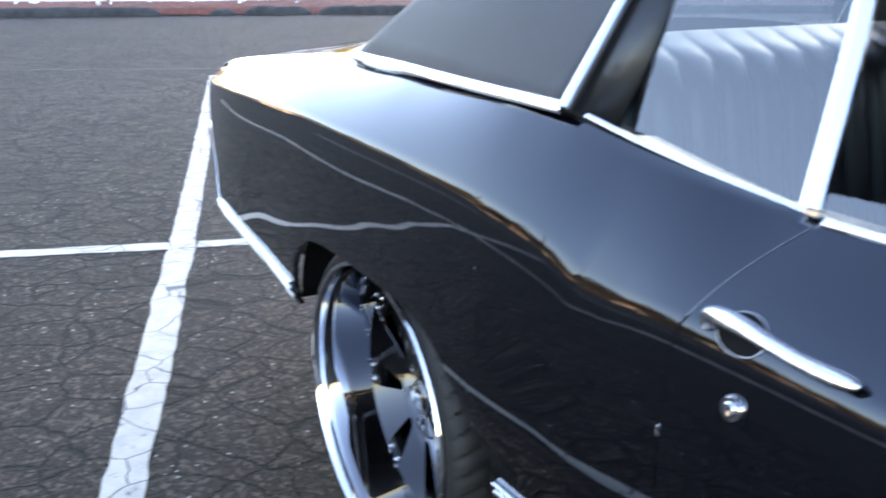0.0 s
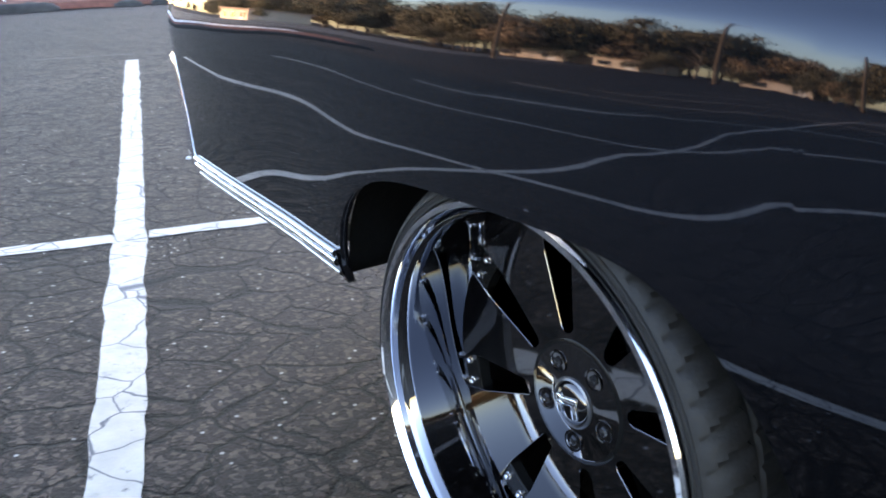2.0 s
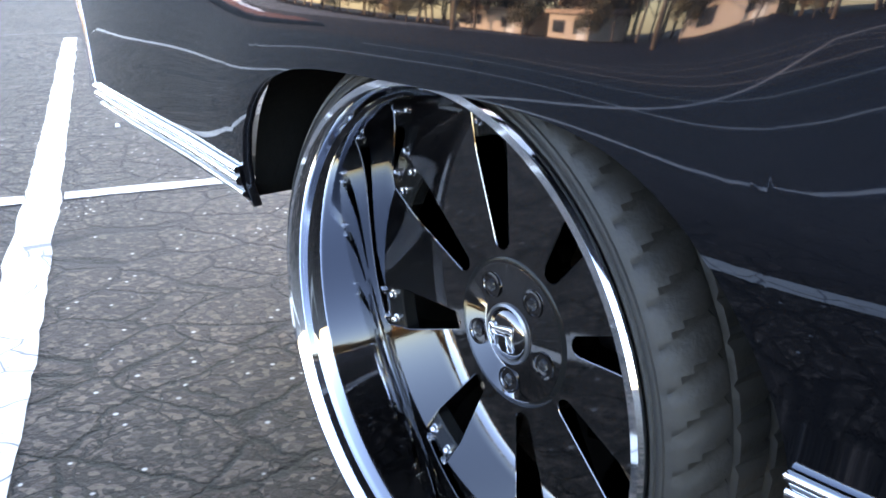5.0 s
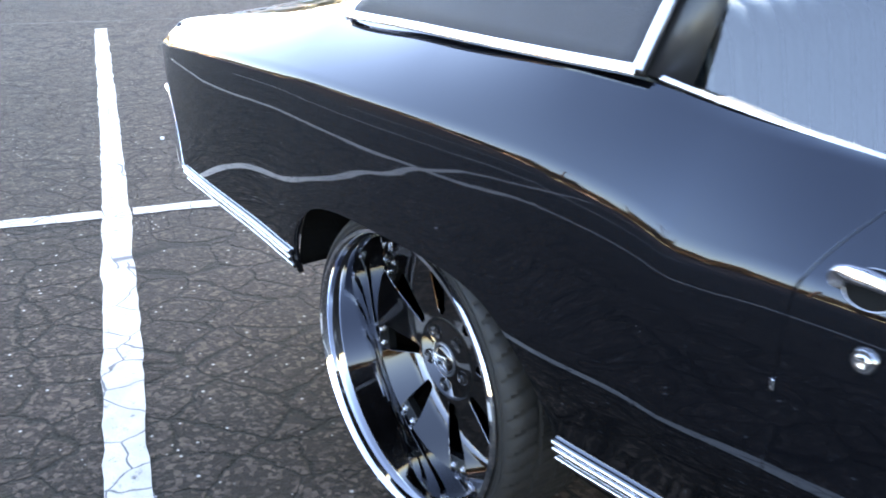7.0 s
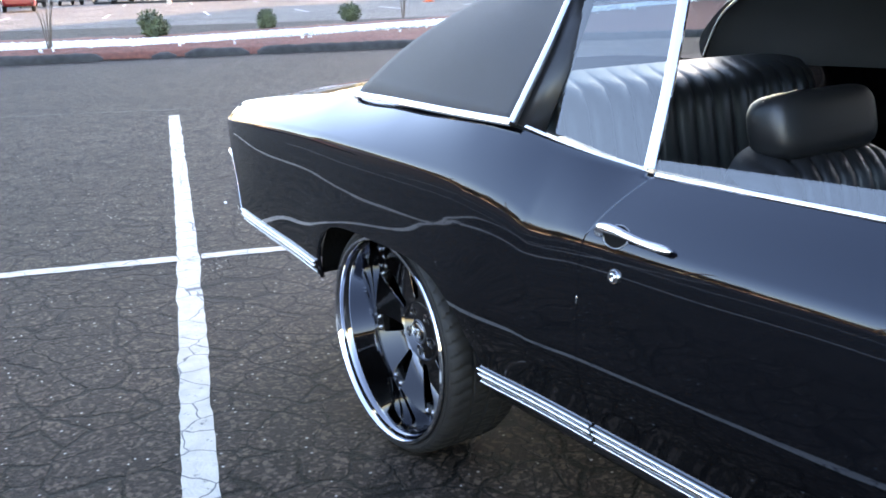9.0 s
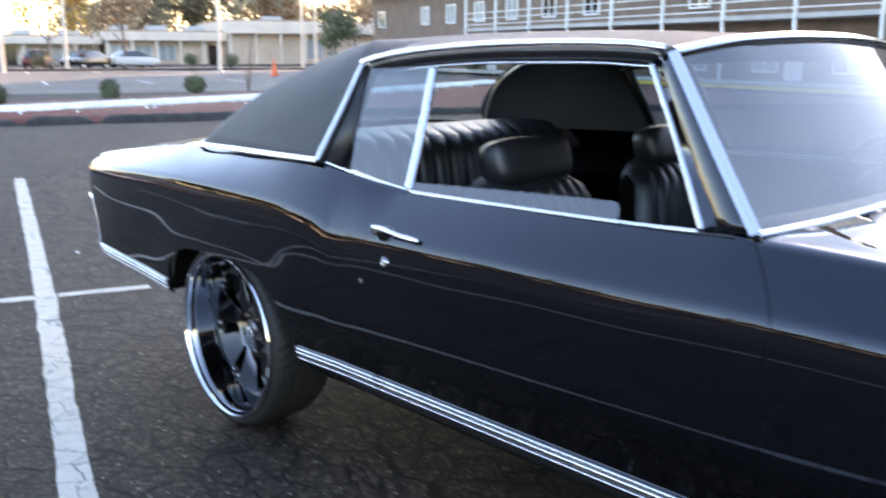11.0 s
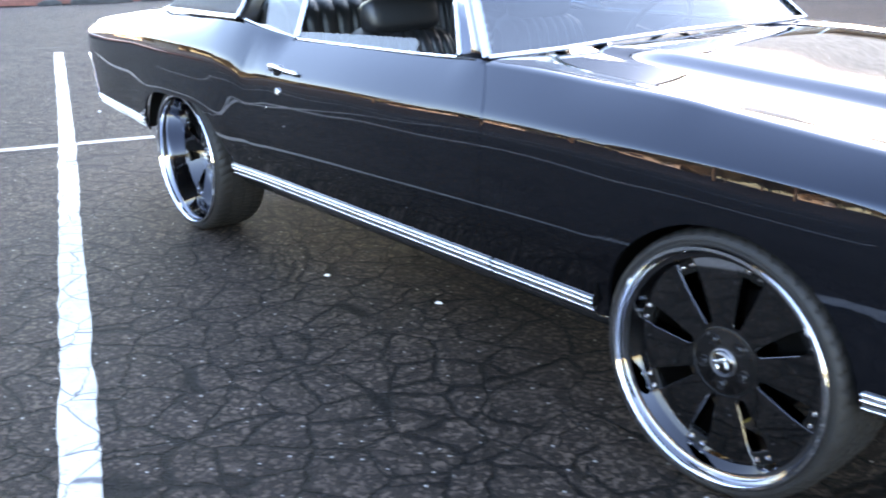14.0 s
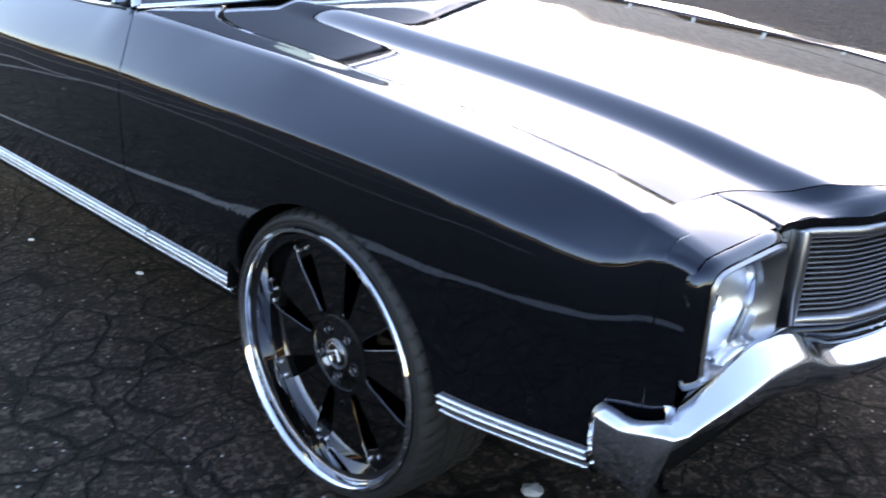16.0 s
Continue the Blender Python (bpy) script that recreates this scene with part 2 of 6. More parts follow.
DARK_GLASS = material("dark_pane", (0.03, 0.035, 0.04), 0.06, coat=0.5)
PALE_GLASS = material("pale_pane", (0.30, 0.34, 0.36), 0.12)
STEEL = material("galvanised_steel", (0.42, 0.43, 0.44), 0.5, 0.6, vary=0.15)
POLE_WOOD = material("pole_wood", (0.11, 0.085, 0.065), 0.9, vary=0.3, scale=4)
YELLOW = material("yellow_paint", (0.65, 0.42, 0.05), 0.7, vary=0.2, scale=3)
CONE = material("cone_orange", (0.85, 0.14, 0.04), 0.5, vary=0.1)
CONCRETE = material("concrete", (0.42, 0.41, 0.39), 0.9, vary=0.15, scale=2, bump=0.3)
FLAT_STONE = material("flat_stone", (0.27, 0.26, 0.245), 0.9, vary=0.25, scale=20, bump=0.3)
HUB_BLACK = material("hub_black", (0.006, 0.006, 0.006), 0.18, spec=0.12, rough_vary=0.06)
DISH = material("dark_chrome", (0.22, 0.225, 0.24), 0.02, 1.0, rough_vary=0.01)
BARREL = material("dull_barrel", (0.10, 0.10, 0.105), 0.3, 1.0, rough_vary=0.06)
BLACK_CHROME = material("black_chrome", (0.12, 0.117, 0.12), 0.04, 1.0, rough_vary=0.015)


GRILLE_METAL = material("grille_metal", (0.16, 0.16, 0.17), 0.35, 0.9)
FRAME_METAL = material("frame_metal", (0.34, 0.34, 0.36), 0.3, 1.0, rough_vary=0.06)


# ---- mesh helpers ----
def part(name, bm, mat, parent=None, label="", smooth=True, angle=None):
    me = bpy.data.meshes.new(name)
    bm.to_mesh(me)
    bm.free()
    for p in me.polygons:
        p.use_smooth = smooth
    if angle and smooth:
        me.set_sharp_from_angle(angle=radians(angle))
    me.materials.append(mat)
    ob = new(name, me)
    if parent:
        ob.parent = parent
    return tagged(ob, label)


def part_mesh(name, verts, faces, mat, parent=None, label="", smooth=True, angle=None):
    me = bpy.data.meshes.new(name)
    me.from_pydata([tuple(v) for v in verts], [], [tuple(f) for f in faces])
    me.validate()
    for p in me.polygons:
        p.use_smooth = smooth
    if angle and smooth:
        me.set_sharp_from_angle(angle=radians(angle))
    me.materials.append(mat)
    ob = new(name, me)
    if parent:
        ob.parent = parent
    return tagged(ob, label)


def share(ob, m, parent):
    """Another object on the same mesh."""
    o = new(ob.name.split(".")[0], ob.data)
    o.parent, o.matrix_basis = parent, m
    if "label" in ob:
        o["label"] = ob["label"]
    return o


def thing(name, label, category, at=(0, 0, 0), turn=0.0, group="", kind=""):
    e = new(name)
    e.matrix_basis = pose(*at, 0, 0, turn)
    return tagged(e, label, category, group, kind)


def quads(n, m, closed_u=False, closed_v=False, flip=False):
    out = []
    for i in range(n if closed_u else n - 1):
        for j in range(m if closed_v else m - 1):
            a, b, c, d = i * m + j, (i + 1) % n * m + j, (i + 1) % n * m + (j + 1) % m, i * m + (j + 1) % m
            out.append((d, c, b, a) if flip else (a, b, c, d))
    return out


def sheet(name, P, mat, parent=None, label="", mirror=False, thick=0.0, flip=False, smooth=True, angle=None):
    """A grid of points as a smooth panel; thick goes inwards."""
    P = np.array(P, float)
    if mirror:
        P = P * (1, -1, 1)
    n, m = P.shape[:2]
    ob = part_mesh(name, P.reshape(-1, 3), quads(n, m, flip=flip != mirror), mat, parent, label, smooth, angle)
    if thick:
        s = ob.modifiers.new("thickness", "SOLIDIFY")
        s.thickness, s.offset, s.use_rim = thick, -1.0, True
    return ob


def box_bm(size, at=(0, 0, 0), bevel=0.0, segments=2):
    bm = bmesh.new()
    bmesh.ops.create_cube(bm, size=1.0)
    for v in bm.verts:
        v.co = Vector([v.co[k] * size[k] + at[k] for k in range(3)])
    if bevel:
        bmesh.ops.bevel(bm, geom=bm.edges[:], offset=bevel, segments=segments, affect="EDGES", profile=0.5)
    return bm


def tube_data(path, radius, sides=8, closed=False):
    """A round bar along a path; radius may be a list."""
    path = [Vector(p) for p in path]
    rs = radius if isinstance(radius, (list, tuple)) else [radius] * len(path)
    verts, up = [], Vector((0, 0, 1))
    for i, p in enumerate(path):
        a, b = path[max(i - 1, 0)], path[min(i + 1, len(path) - 1)]
        if closed:
            a, b = path[i - 1], path[(i + 1) % len(path)]
        t = (b - a).normalized()
        ref = up if abs(t.z) < 0.95 else Vector((1, 0, 0))
        s = t.cross(ref).normalized()
        w = s.cross(t)
        for k in range(sides):
            c = 2 * math.pi * k / sides
            verts.append(p + (s * math.cos(c) + w * math.sin(c)) * rs[i])
    faces = quads(len(path), sides, closed, True)
    if not closed:
        faces += [tuple(range(sides))[::-1], tuple(range(len(verts) - sides, len(verts)))]
    return verts, faces


def tube(name, path, radius, mat, parent=None, label="", sides=8, closed=False):
    v, f = tube_data(path, radius, sides, closed)
    return part_mesh(name, v, f, mat, parent, label, angle=50)


def lathe_data(profile, steps, axis="y"):
    """profile: rows of (radius, place along the axis)."""
    verts = []
    for i in range(steps):
        c, s = math.cos(2 * math.pi * i / steps), math.sin(2 * math.pi * i / steps)
        for r, h in profile:
            verts.append({"y": (r * c, h, r * s), "z": (r * c, r * s, h), "x": (h, r * c, r * s)}[axis])
    return verts, quads(steps, len(profile), True)


def lathe(name, profile, mat, parent=None, label="", steps=64, axis="y", at=(0, 0, 0), angle=35, flip=False):
    v, f = lathe_data(profile, steps, axis)
    if flip:
        f = [q[::-1] for q in f]
    return part_mesh(name, [(x + at[0], y + at[1], z + at[2]) for x, y, z in v], f, mat, parent, label, angle=angle)


def strip(name, path, section, mat, parent=None, label="", up=(0, 0, 1), closed_section=True):
    """A section of (side, up) rows swept along a path; side is to the left of the way along it."""
    path = [Vector(p) for p in path]
    verts = []
    for i, p in enumerate(path):
        t = (path[min(i + 1, len(path) - 1)] - path[max(i - 1, 0)]).normalized()
        s = Vector(up).cross(t).normalized()
        w = t.cross(s)
        for a, b in section:
            verts.append(p + s * a + w * b)
    m = len(section)
    faces = quads(len(path), m, False, closed_section)
    if closed_section:
        faces += [tuple(range(m))[::-1], tuple(range(len(verts) - m, len(verts)))]
    return part_mesh(name, verts, faces, mat, parent, label, angle=40)


def curve(*knots):
    """A smooth curve through rows of (x, value), with no overshoot."""
    xs, ys = np.array([k[0] for k in knots], float), np.array([k[1] for k in knots], float)
    h, d = np.diff(xs), np.diff(ys) / np.diff(xs)
    m = np.zeros_like(xs)
    m[0], m[-1] = d[0], d[-1]
    for i in range(1, len(xs) - 1):
        if d[i - 1] * d[i] > 0:
            w1, w2 = 2 * h[i] + h[i - 1], h[i] + 2 * h[i - 1]
            m[i] = (w1 + w2) / (w1 / d[i - 1] + w2 / d[i])

    def at(x):
        x = np.clip(x, xs[0], xs[-1])
        i = np.clip(np.searchsorted(xs, x) - 1, 0, len(h) - 1)
        t = (x - xs[i]) / h[i]
        return (ys[i] * (1 + 2 * t) * (1 - t) ** 2 + h[i] * m[i] * t * (1 - t) ** 2
                + ys[i + 1] * t * t * (3 - 2 * t) + h[i] * m[i + 1] * t * t * (t - 1))
    return at


def spline(points, n):
    """n points along a smooth way through the given ones."""
    P = np.array(points, float)
    s = np.r_[0, np.cumsum(np.linalg.norm(np.diff(P, axis=0), axis=1))]
    u = np.linspace(0, s[-1], n)
    return np.stack([curve(*zip(s, P[:, k]))(u) for k in range(P.shape[1])], 1)


def coons(bottom, top, left, right):
    """A patch between four edges: bottom and top run along u, left and right along v."""
    B, T, L, R = (np.array(e, float) for e in (bottom, top, left, right))
    n, m = len(B), len(L)
    u, v = np.linspace(0, 1, n)[:, None, None], np.linspace(0, 1, m)[None, :, None]
    ruled = (1 - v) * B[:, None] + v * T[:, None] + (1 - u) * L[None] + u * R[None]
    corner = (1 - u) * (1 - v) * B[0] + u * (1 - v) * B[-1] + (1 - u) * v * T[0] + u * v * T[-1]
    return ruled - corner


# ---- the lot's own axes: along the stalls, and across them towards the building ----
ALONG, ACROSS = Vector((0.954, -0.299, 0)), Vector((0.299, 0.954, 0))
LOT_TURN = math.degrees(math.atan2(-0.299, 0.954))


def lot(a, c, z=0.0):
    return Vector((a * ALONG.x + c * ACROSS.x, a * ALONG.y + c * ACROSS.y, z))

# ---- ground ----
def flat_sheet(name, corners, z, mat, label, category, cells=1):
    (x0, y0), (x1, y1) = corners
    P = [[(x0 + (x1 - x0) * i / cells, y0 + (y1 - y0) * j / cells, z) for j in range(cells + 1)] for i in range(cells + 1)]
    ob = sheet(name, P, mat)
    return tagged(ob, label, category, kind="structure")


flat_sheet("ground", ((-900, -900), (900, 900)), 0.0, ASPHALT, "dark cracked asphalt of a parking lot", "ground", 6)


def painted_line(name, a0, c0, a1, c1, width, mat, label, z=0.003, seed=1, bend=None):
    """A painted line on the asphalt with ragged edges."""
    rng = random.Random(seed)
    p, q = lot(a0, c0), lot(a1, c1)
    n = max(2, int((q - p).length / 0.06))
    way = (q - p).normalized()
    side = Vector((-way.y, way.x, 0))
    rows = []
    e0 = e1 = 0.0
    for i in range(n + 1):
        e0 = 0.6 * e0 + rng.uniform(-0.005, 0.005)
        e1 = 0.6 * e1 + rng.uniform(-0.005, 0.005)
        w = p.lerp(q, i / n)
        if bend:
            w = w + ACROSS * float(bend(a0 + (a1 - a0) * i / n))
        rows.append([w - side * (width / 2 + e0) + Vector((0, 0, z)), w + Vector((0, 0, z + 0.0006)), w + side * (width / 2 + e1) + Vector((0, 0, z))])
    ob = sheet(name, [[tuple(v) for v in r] for r in rows], mat)
    return tagged(ob, label, "road marking", "stall lines", "structure")


painted_line("stall_line", -7.58, -1.465, 4.4, -1.465, 0.108, LINE, "white painted stall line, worn and cracked", seed=3, bend=curve((-7.6, 0.0), (-3.0, 0.0), (0.2, -0.035), (2.0, -0.052), (4.4, -0.10)))
painted_line("stall_cross_line", -2.0, -0.90, -2.0, -1.405, 0.095, LINE, "white painted cross line, worn and cracked", seed=4)
painted_line("stall_cross_line", -2.0, -1.525, -2.0, -24.0, 0.095, LINE, "white painted cross line, worn and cracked", seed=5)
for k in range(1, 8):
    for a0, a1 in ((-7.5, -2.06), (-1.94, 3.6)):
        painted_line("stall_line", a0, -1.465 - 2.75 * k, a1, -1.465 - 2.75 * k, 0.105, LINE, "white painted stall line, worn and cracked", seed=20 + k)

SEAM = material("tar_seam", (0.008, 0.008, 0.008), 0.6, vary=0.3, bump=0.3)
seam = painted_line("tar_seam", -8.81, -10.0, -7.42, 7.0, 0.022, SEAM, "dark tar seam across the asphalt", seed=71)
seam["group"] = ""

# ---- the car: x ahead, its right side at negative y ----
car = thing("coupe", "glossy black two-door coupe with black vinyl roof and large chrome-lipped wheels", "car")
# the bend's height: sharp over the rear wheel, dropping at the hip, soft along the door
crease_z = curve((-1.33, 0.836), (-1.2, 0.853), (-0.97, 0.873), (-0.6, 0.888), (-0.33, 0.894), (0.02, 0.892), (0.31, 0.884), (0.45, 0.874), (0.53, 0.863),
                 (0.58, 0.852), (0.62, 0.839), (0.66, 0.826), (0.71, 0.826), (0.78, 0.832), (0.9, 0.836), (1.1, 0.838), (1.4, 0.842), (1.7, 0.843), (2.06, 0.851),
                 (2.33, 0.853), (2.72, 0.846), (3.07, 0.835), (3.3, 0.823), (3.48, 0.802), (3.56, 0.790), (3.61, 0.786), (3.66, 0.798), (3.70, 0.820), (3.74, 0.824), (3.78, 0.812))


crease_w = curve((-1.33, 0.915), (-1.2, 0.940), (-0.9, 0.968), (-0.5, 0.982), (0.0, 0.992), (0.4, 0.995), (0.62, 0.990), (0.8, 0.986), (1.3, 0.986),
                 (2.06, 0.986), (2.7, 0.984), (3.1, 0.976), (3.4, 0.958), (3.58, 0.932), (3.67, 0.914), (3.73, 0.903), (3.78, 0.898))
belt_z = curve((-1.33, 0.893), (-1.2, 0.915), (-0.9, 0.953), (-0.43, 0.998), (0.0, 1.008), (0.35, 1.014), (0.5, 1.010), (0.7, 0.982), (0.9, 0.960), (1.4, 0.966),
               (1.85, 0.976), (2.0, 0.984), (2.2, 0.978), (2.4, 0.967), (2.7, 0.955), (2.84, 0.941), (2.98, 0.928), (3.13, 0.915), (3.27, 0.904), (3.42, 0.890),
               (3.56, 0.872), (3.68, 0.850), (3.73, 0.839), (3.78, 0.824))
belt_w = curve((-1.33, 0.850), (-1.2, 0.845), (-0.9, 0.832), (-0.43, 0.824), (0.0, 0.868), (0.4, 0.905), (0.6, 0.905), (0.9, 0.886), (1.4, 0.882), (1.9, 0.880), (2.05, 0.874),
               (2.4, 0.864), (3.0, 0.860), (3.5, 0.862), (3.73, 0.872), (3.78, 0.874))
low_z = curve((-1.33, 0.475), (-1.12, 0.465), (-0.45, 0.425), (-0.44, 0.42), (0.35, 0.335), (0.45, 0.335), (2.5, 0.335), (2.6, 0.345), (3.3, 0.368), (3.73, 0.392), (3.78, 0.400))
low_w = curve((-1.33, 0.905), (-1.1, 0.945), (-0.43, 0.965), (0.4, 0.925), (2.5, 0.925), (3.3, 0.958), (3.63, 0.918), (3.70, 0.900), (3.78, 0.892))
ARCH = ((-0.012, 0.423, 0.33, 0.312, 4.0, 3.0), (2.942, 0.365, 0.35, 0.348, 2.0, 2.0))


def arch_z(x):
    z = -1.0
    for c, a, base, up, p, q in ARCH:
        u = abs(x - c) / a
        if u < 1:
            z = max(z, base + up * (1 - u ** p) ** (1 / q))
    return z


def side_w(x, z):
    """The half width of the body at a place along it and a height."""
    zk, wk, zb, wb, zl, wl = crease_z(x), crease_w(x), belt_z(x), belt_w(x), low_z(x), low_w(x)
    top = wk - 0.001
    f = curve((zl - 0.01, wl), (zl + 0.055, wl + 0.018), (0.5 * zl + 0.5 * zk, wk + 0.0108), (zk - 0.145, wk + 0.0106), (zk - 0.10, wk + 0.0094), (zk - 0.06, wk + 0.0070), (zk - 0.03, wk + 0.0037), (zk - 0.012, wk + 0.0011), (zk, top))
    s = np.clip((z - zk) / (zb - zk), 0, 1)
    w = np.where(z < zk, f(z), wb + (top - wb) * (1 - 0.74 * s - 0.26 * s * s))
    return w + arch_flare(x, z) + 0.0007 * noise.noise(Vector((x * 3.1, float(z) * 4.3, 2.0))) * min(1.0, max(0.0, (zk + 0.02 - float(z)) / 0.1))


def arch_flare(x, z):
    """The panel swells a little round the wheel openings."""
    out = 0.0
    for c, a, base, up, p, q in ARCH:
        u, v = abs(x - c) / a, max(0.0, (float(z) - base) / up)
        d = ((u ** 3 + v ** 3) ** (1 / 3) - 1) * 0.36
        out += (0.0090 if c < 1 else 0.0025) * math.exp(-(max(d, 0.0) / 0.13) ** 2)
    return out


def skin_normals(ob, mirror):
    """The true slope of the side as its shading, so that reflections run clean over the mesh."""
    me = ob.data
    out = []
    for v in me.vertices:
        x, y, z = v.co
        y = abs(y)
        if z > belt_z(x) - 0.004 or abs(y - side_w(x, z)) > 0.002:
            out.append((0, 0, 0))
            continue
        wx = (side_w(x + 0.008, z) - side_w(x - 0.008, z)) / 0.016
        wz = (side_w(x, z + 0.005) - side_w(x, z - 0.005)) / 0.010
        n = Vector((-wx, 1 if mirror else -1, -wz)).normalized()
        out.append(tuple(n))
    me.normals_split_custom_set_from_vertices(out)


def door_shift(x0, z):
    """The door's rear edge leans forward above the handle."""
    t = np.clip((z - 0.80) / 0.17, 0, 1)
    near = math.exp(-((x0 - 0.828) / 0.16) ** 2)
    u = np.clip((z - 0.85) / 0.13, 0, 1)
    return 0.105 * t ** 1.6 * near - 0.102 * u ** 1.3 * math.exp(-((x0 - 2.1085) / 0.16) ** 2)


def tail_shift(x0, z):
    """The tail leans forward towards the ground."""
    t = np.clip((-0.75 - x0) / 0.58, 0, 1)
    d = max(0.0, 0.83 - z)
    return (0.56 * d + 0.028 * math.sin(math.pi * min(1.0, d / 0.32))) * t * t


def side_panel(xs, low=22, high=10):
    P = []
    for x in xs:
        z0 = max(low_z(x), arch_z(x))
        zk, zb = crease_z(x), belt_z(x)
        t = np.linspace(0, 1, low) ** 0.85
        zs = np.r_[z0 + (zk - z0) * t, zk + (zb - zk) * np.linspace(0, 1, high + 1)[1:]]
        row = []
        for z in zs:
            xx = x + door_shift(x, z) + tail_shift(x, z)
            zz = z
            row.append((xx, -side_w(xx if abs(xx - x) > 0 else x, min(zz, belt_z(xx))), zz))
        # a lip turned under, into the arch or the sill
        row.insert(0, (row[0][0], row[0][1] + 0.014, row[0][2] + 0.001))
        P.append(row)
    return np.array(P)


def flanged(P, first=True, last=True):
    """Panel ends turned inwards at a gap."""
    P = np.array(P)
    a, b = P[:1].copy(), P[-1:].copy()
    a[:, :, 1] += 0.014
    b[:, :, 1] += 0.014
    return np.concatenate(([a] if first else []) + [P] + ([b] if last else []))


def dense(x0, x1, n, edges=()):
    xs = list(np.linspace(x0, x1, n))
    for e in edges:
        xs += [e + d for d in (-0.03, -0.015, -0.006, -0.002, 0.002, 0.006, 0.015, 0.03) if x0 < e + d < x1]
    return sorted(set(xs))


hood_w = curve((1.95, 0.56), (2.03, 0.60), (2.10, 0.66), (2.20, 0.715), (2.34, 0.743), (2.6, 0.744), (3.73, 0.744))
REAR_EDGES = (-0.435, 0.411)
FRONT_EDGES = (2.577, 3.307)
for mirror in (False, True):
    quarter = side_panel(dense(-1.31, 0.8265, 90, REAR_EDGES))
    skin_normals(sheet("rear_quarter_panel", flanged(quarter), PAINT, car, mirror=mirror, angle=42), mirror)
    door = sheet("door", flanged(side_panel(dense(0.8305, 2.1055, 60))), PAINT, car, mirror=mirror, angle=42)
    skin_normals(door, mirror)
    sheet("rocker_panel", [[(x, -0.905 - d, z) for d, z in ((-0.10, 0.30), (0.0, 0.302), (0.015, 0.335))] for x in np.linspace(0.42, 2.56, 8)], SATIN, car, mirror=mirror, thick=0.003)
    # the fender goes on over its crest to the gap at the hood
    gap_z = curve((1.95, 0.985), (2.05, 0.98), (2.34, 0.965), (2.53, 0.955), (2.72, 0.943), (2.9, 0.933), (3.09, 0.92), (3.27, 0.904), (3.46, 0.881), (3.65, 0.847), (3.73, 0.834), (3.78, 0.823))
    xs = sorted(dense(2.1125, 3.776, 84, FRONT_EDGES) + [3.6425, 3.6485, 3.719, 3.7205, 3.7215, 3.7235, 3.7245, 3.726])
    F = side_panel(xs)
    for i, x in enumerate(xs):
        if 3.721 < x < 3.724:
            F[i, :, 1] += 0.004   # the joint before the headlight pod
    top = []
    for x in xs:
        x1 = x + door_shift(x, 0.99)
        zb, wb, zg, wg = belt_z(x1), belt_w(x1), gap_z(x1), hood_w(x1) + 0.009 if x1 < 3.644 else 0.622
        row = []
        for t in np.linspace(0, 1, 8)[1:]:
            row.append((x1, -(wb + (wg - wb) * t), zb + (zg - zb) * t + 0.003 * math.sin(math.pi * min(1, t * 1.15)) * (1 - t)))
        row.append((x1, -wg + (0.0 if x1 < 3.644 else 0.004), zg - (0.02 if x1 < 3.644 else 0.003)))
        top.append(row)
    skin_normals(sheet("front_fender", flanged(np.concatenate([F, np.array(top)], 1), last=False), PAINT, car, mirror=mirror, angle=42), mirror)
    for gx in (0.8285, 2.1085):
        J = side_panel(np.linspace(gx - 0.012, gx + 0.012, 5))
        J[:, :, 1] += 0.010
        sheet("door_jamb", J, BLACK_TRIM, car, mirror=mirror)

# matt black that stands in for shade in gaps and recesses
SHADE_BLACK = material("shade_black", (0.006, 0.006, 0.006), 0.8, spec=0.1)

# hood with a raised middle
def hood_rise(y):
    t = np.clip((0.545 - abs(y)) / 0.10, 0, 1)
    return 0.032 * t * t * (3 - 2 * t) + 0.016 * (1 - (y / 0.75) ** 2)


def ease(t):
    t = min(1.0, max(0.0, t))
    return t * t * (3 - 2 * t)


hood_front = curve((0.0, 3.872), (0.30, 3.858), (0.40, 3.812), (0.50, 3.735), (0.58, 3.668), (0.64, 3.648), (0.75, 3.640))
hood_rear = curve((0.0, 2.034), (0.30, 2.028), (0.50, 2.016), (0.60, 2.008), (0.75, 1.995))
ys = np.r_[-0.7445, -0.7435, np.linspace(-0.735, -0.57, 6), np.linspace(-0.55, -0.44, 12), np.linspace(-0.40, 0.40, 12), np.linspace(0.44, 0.55, 12), np.linspace(0.57, 0.735, 6), 0.7435, 0.7445]
rows = []
for u in np.linspace(0, 1, 70):
    row = []
    for y in ys:
        x0 = hood_rear(abs(y))
        x = x0 + u * (hood_front(abs(y)) - x0)
        yy = y * hood_w(x) / 0.7445
        z = gap_z(min(x, 3.73)) - max(0, x - 3.73) * 0.12 + hood_rise(y) * (1.0 - 0.2 * u) * (0.3 + 0.7 * ease(u / 0.22)) - 0.002
        if abs(y) > 0.744:
            z -= 0.02
        row.append((x, yy, z))
    rows.append(row)
hood = sheet("hood", rows, PAINT, car, angle=42)
# black strips laid in the hood gaps in place of their shade
for s in (-1, 1):
    gx = np.linspace(2.035, 3.634, 70)
    sheet("hood_gap_shade", [[(x, s * (float(hood_w(x)) + 0.0045 + d), float(gap_z(x)) - z) for d, z in ((-0.0042, 0.008), (-0.0036, 0.0045), (0.0, 0.0035), (0.0036, 0.0045), (0.0042, 0.008))] for x in gx], SHADE_BLACK, car, "matt black strip standing in for the shade in the hood gap", flip=s > 0)
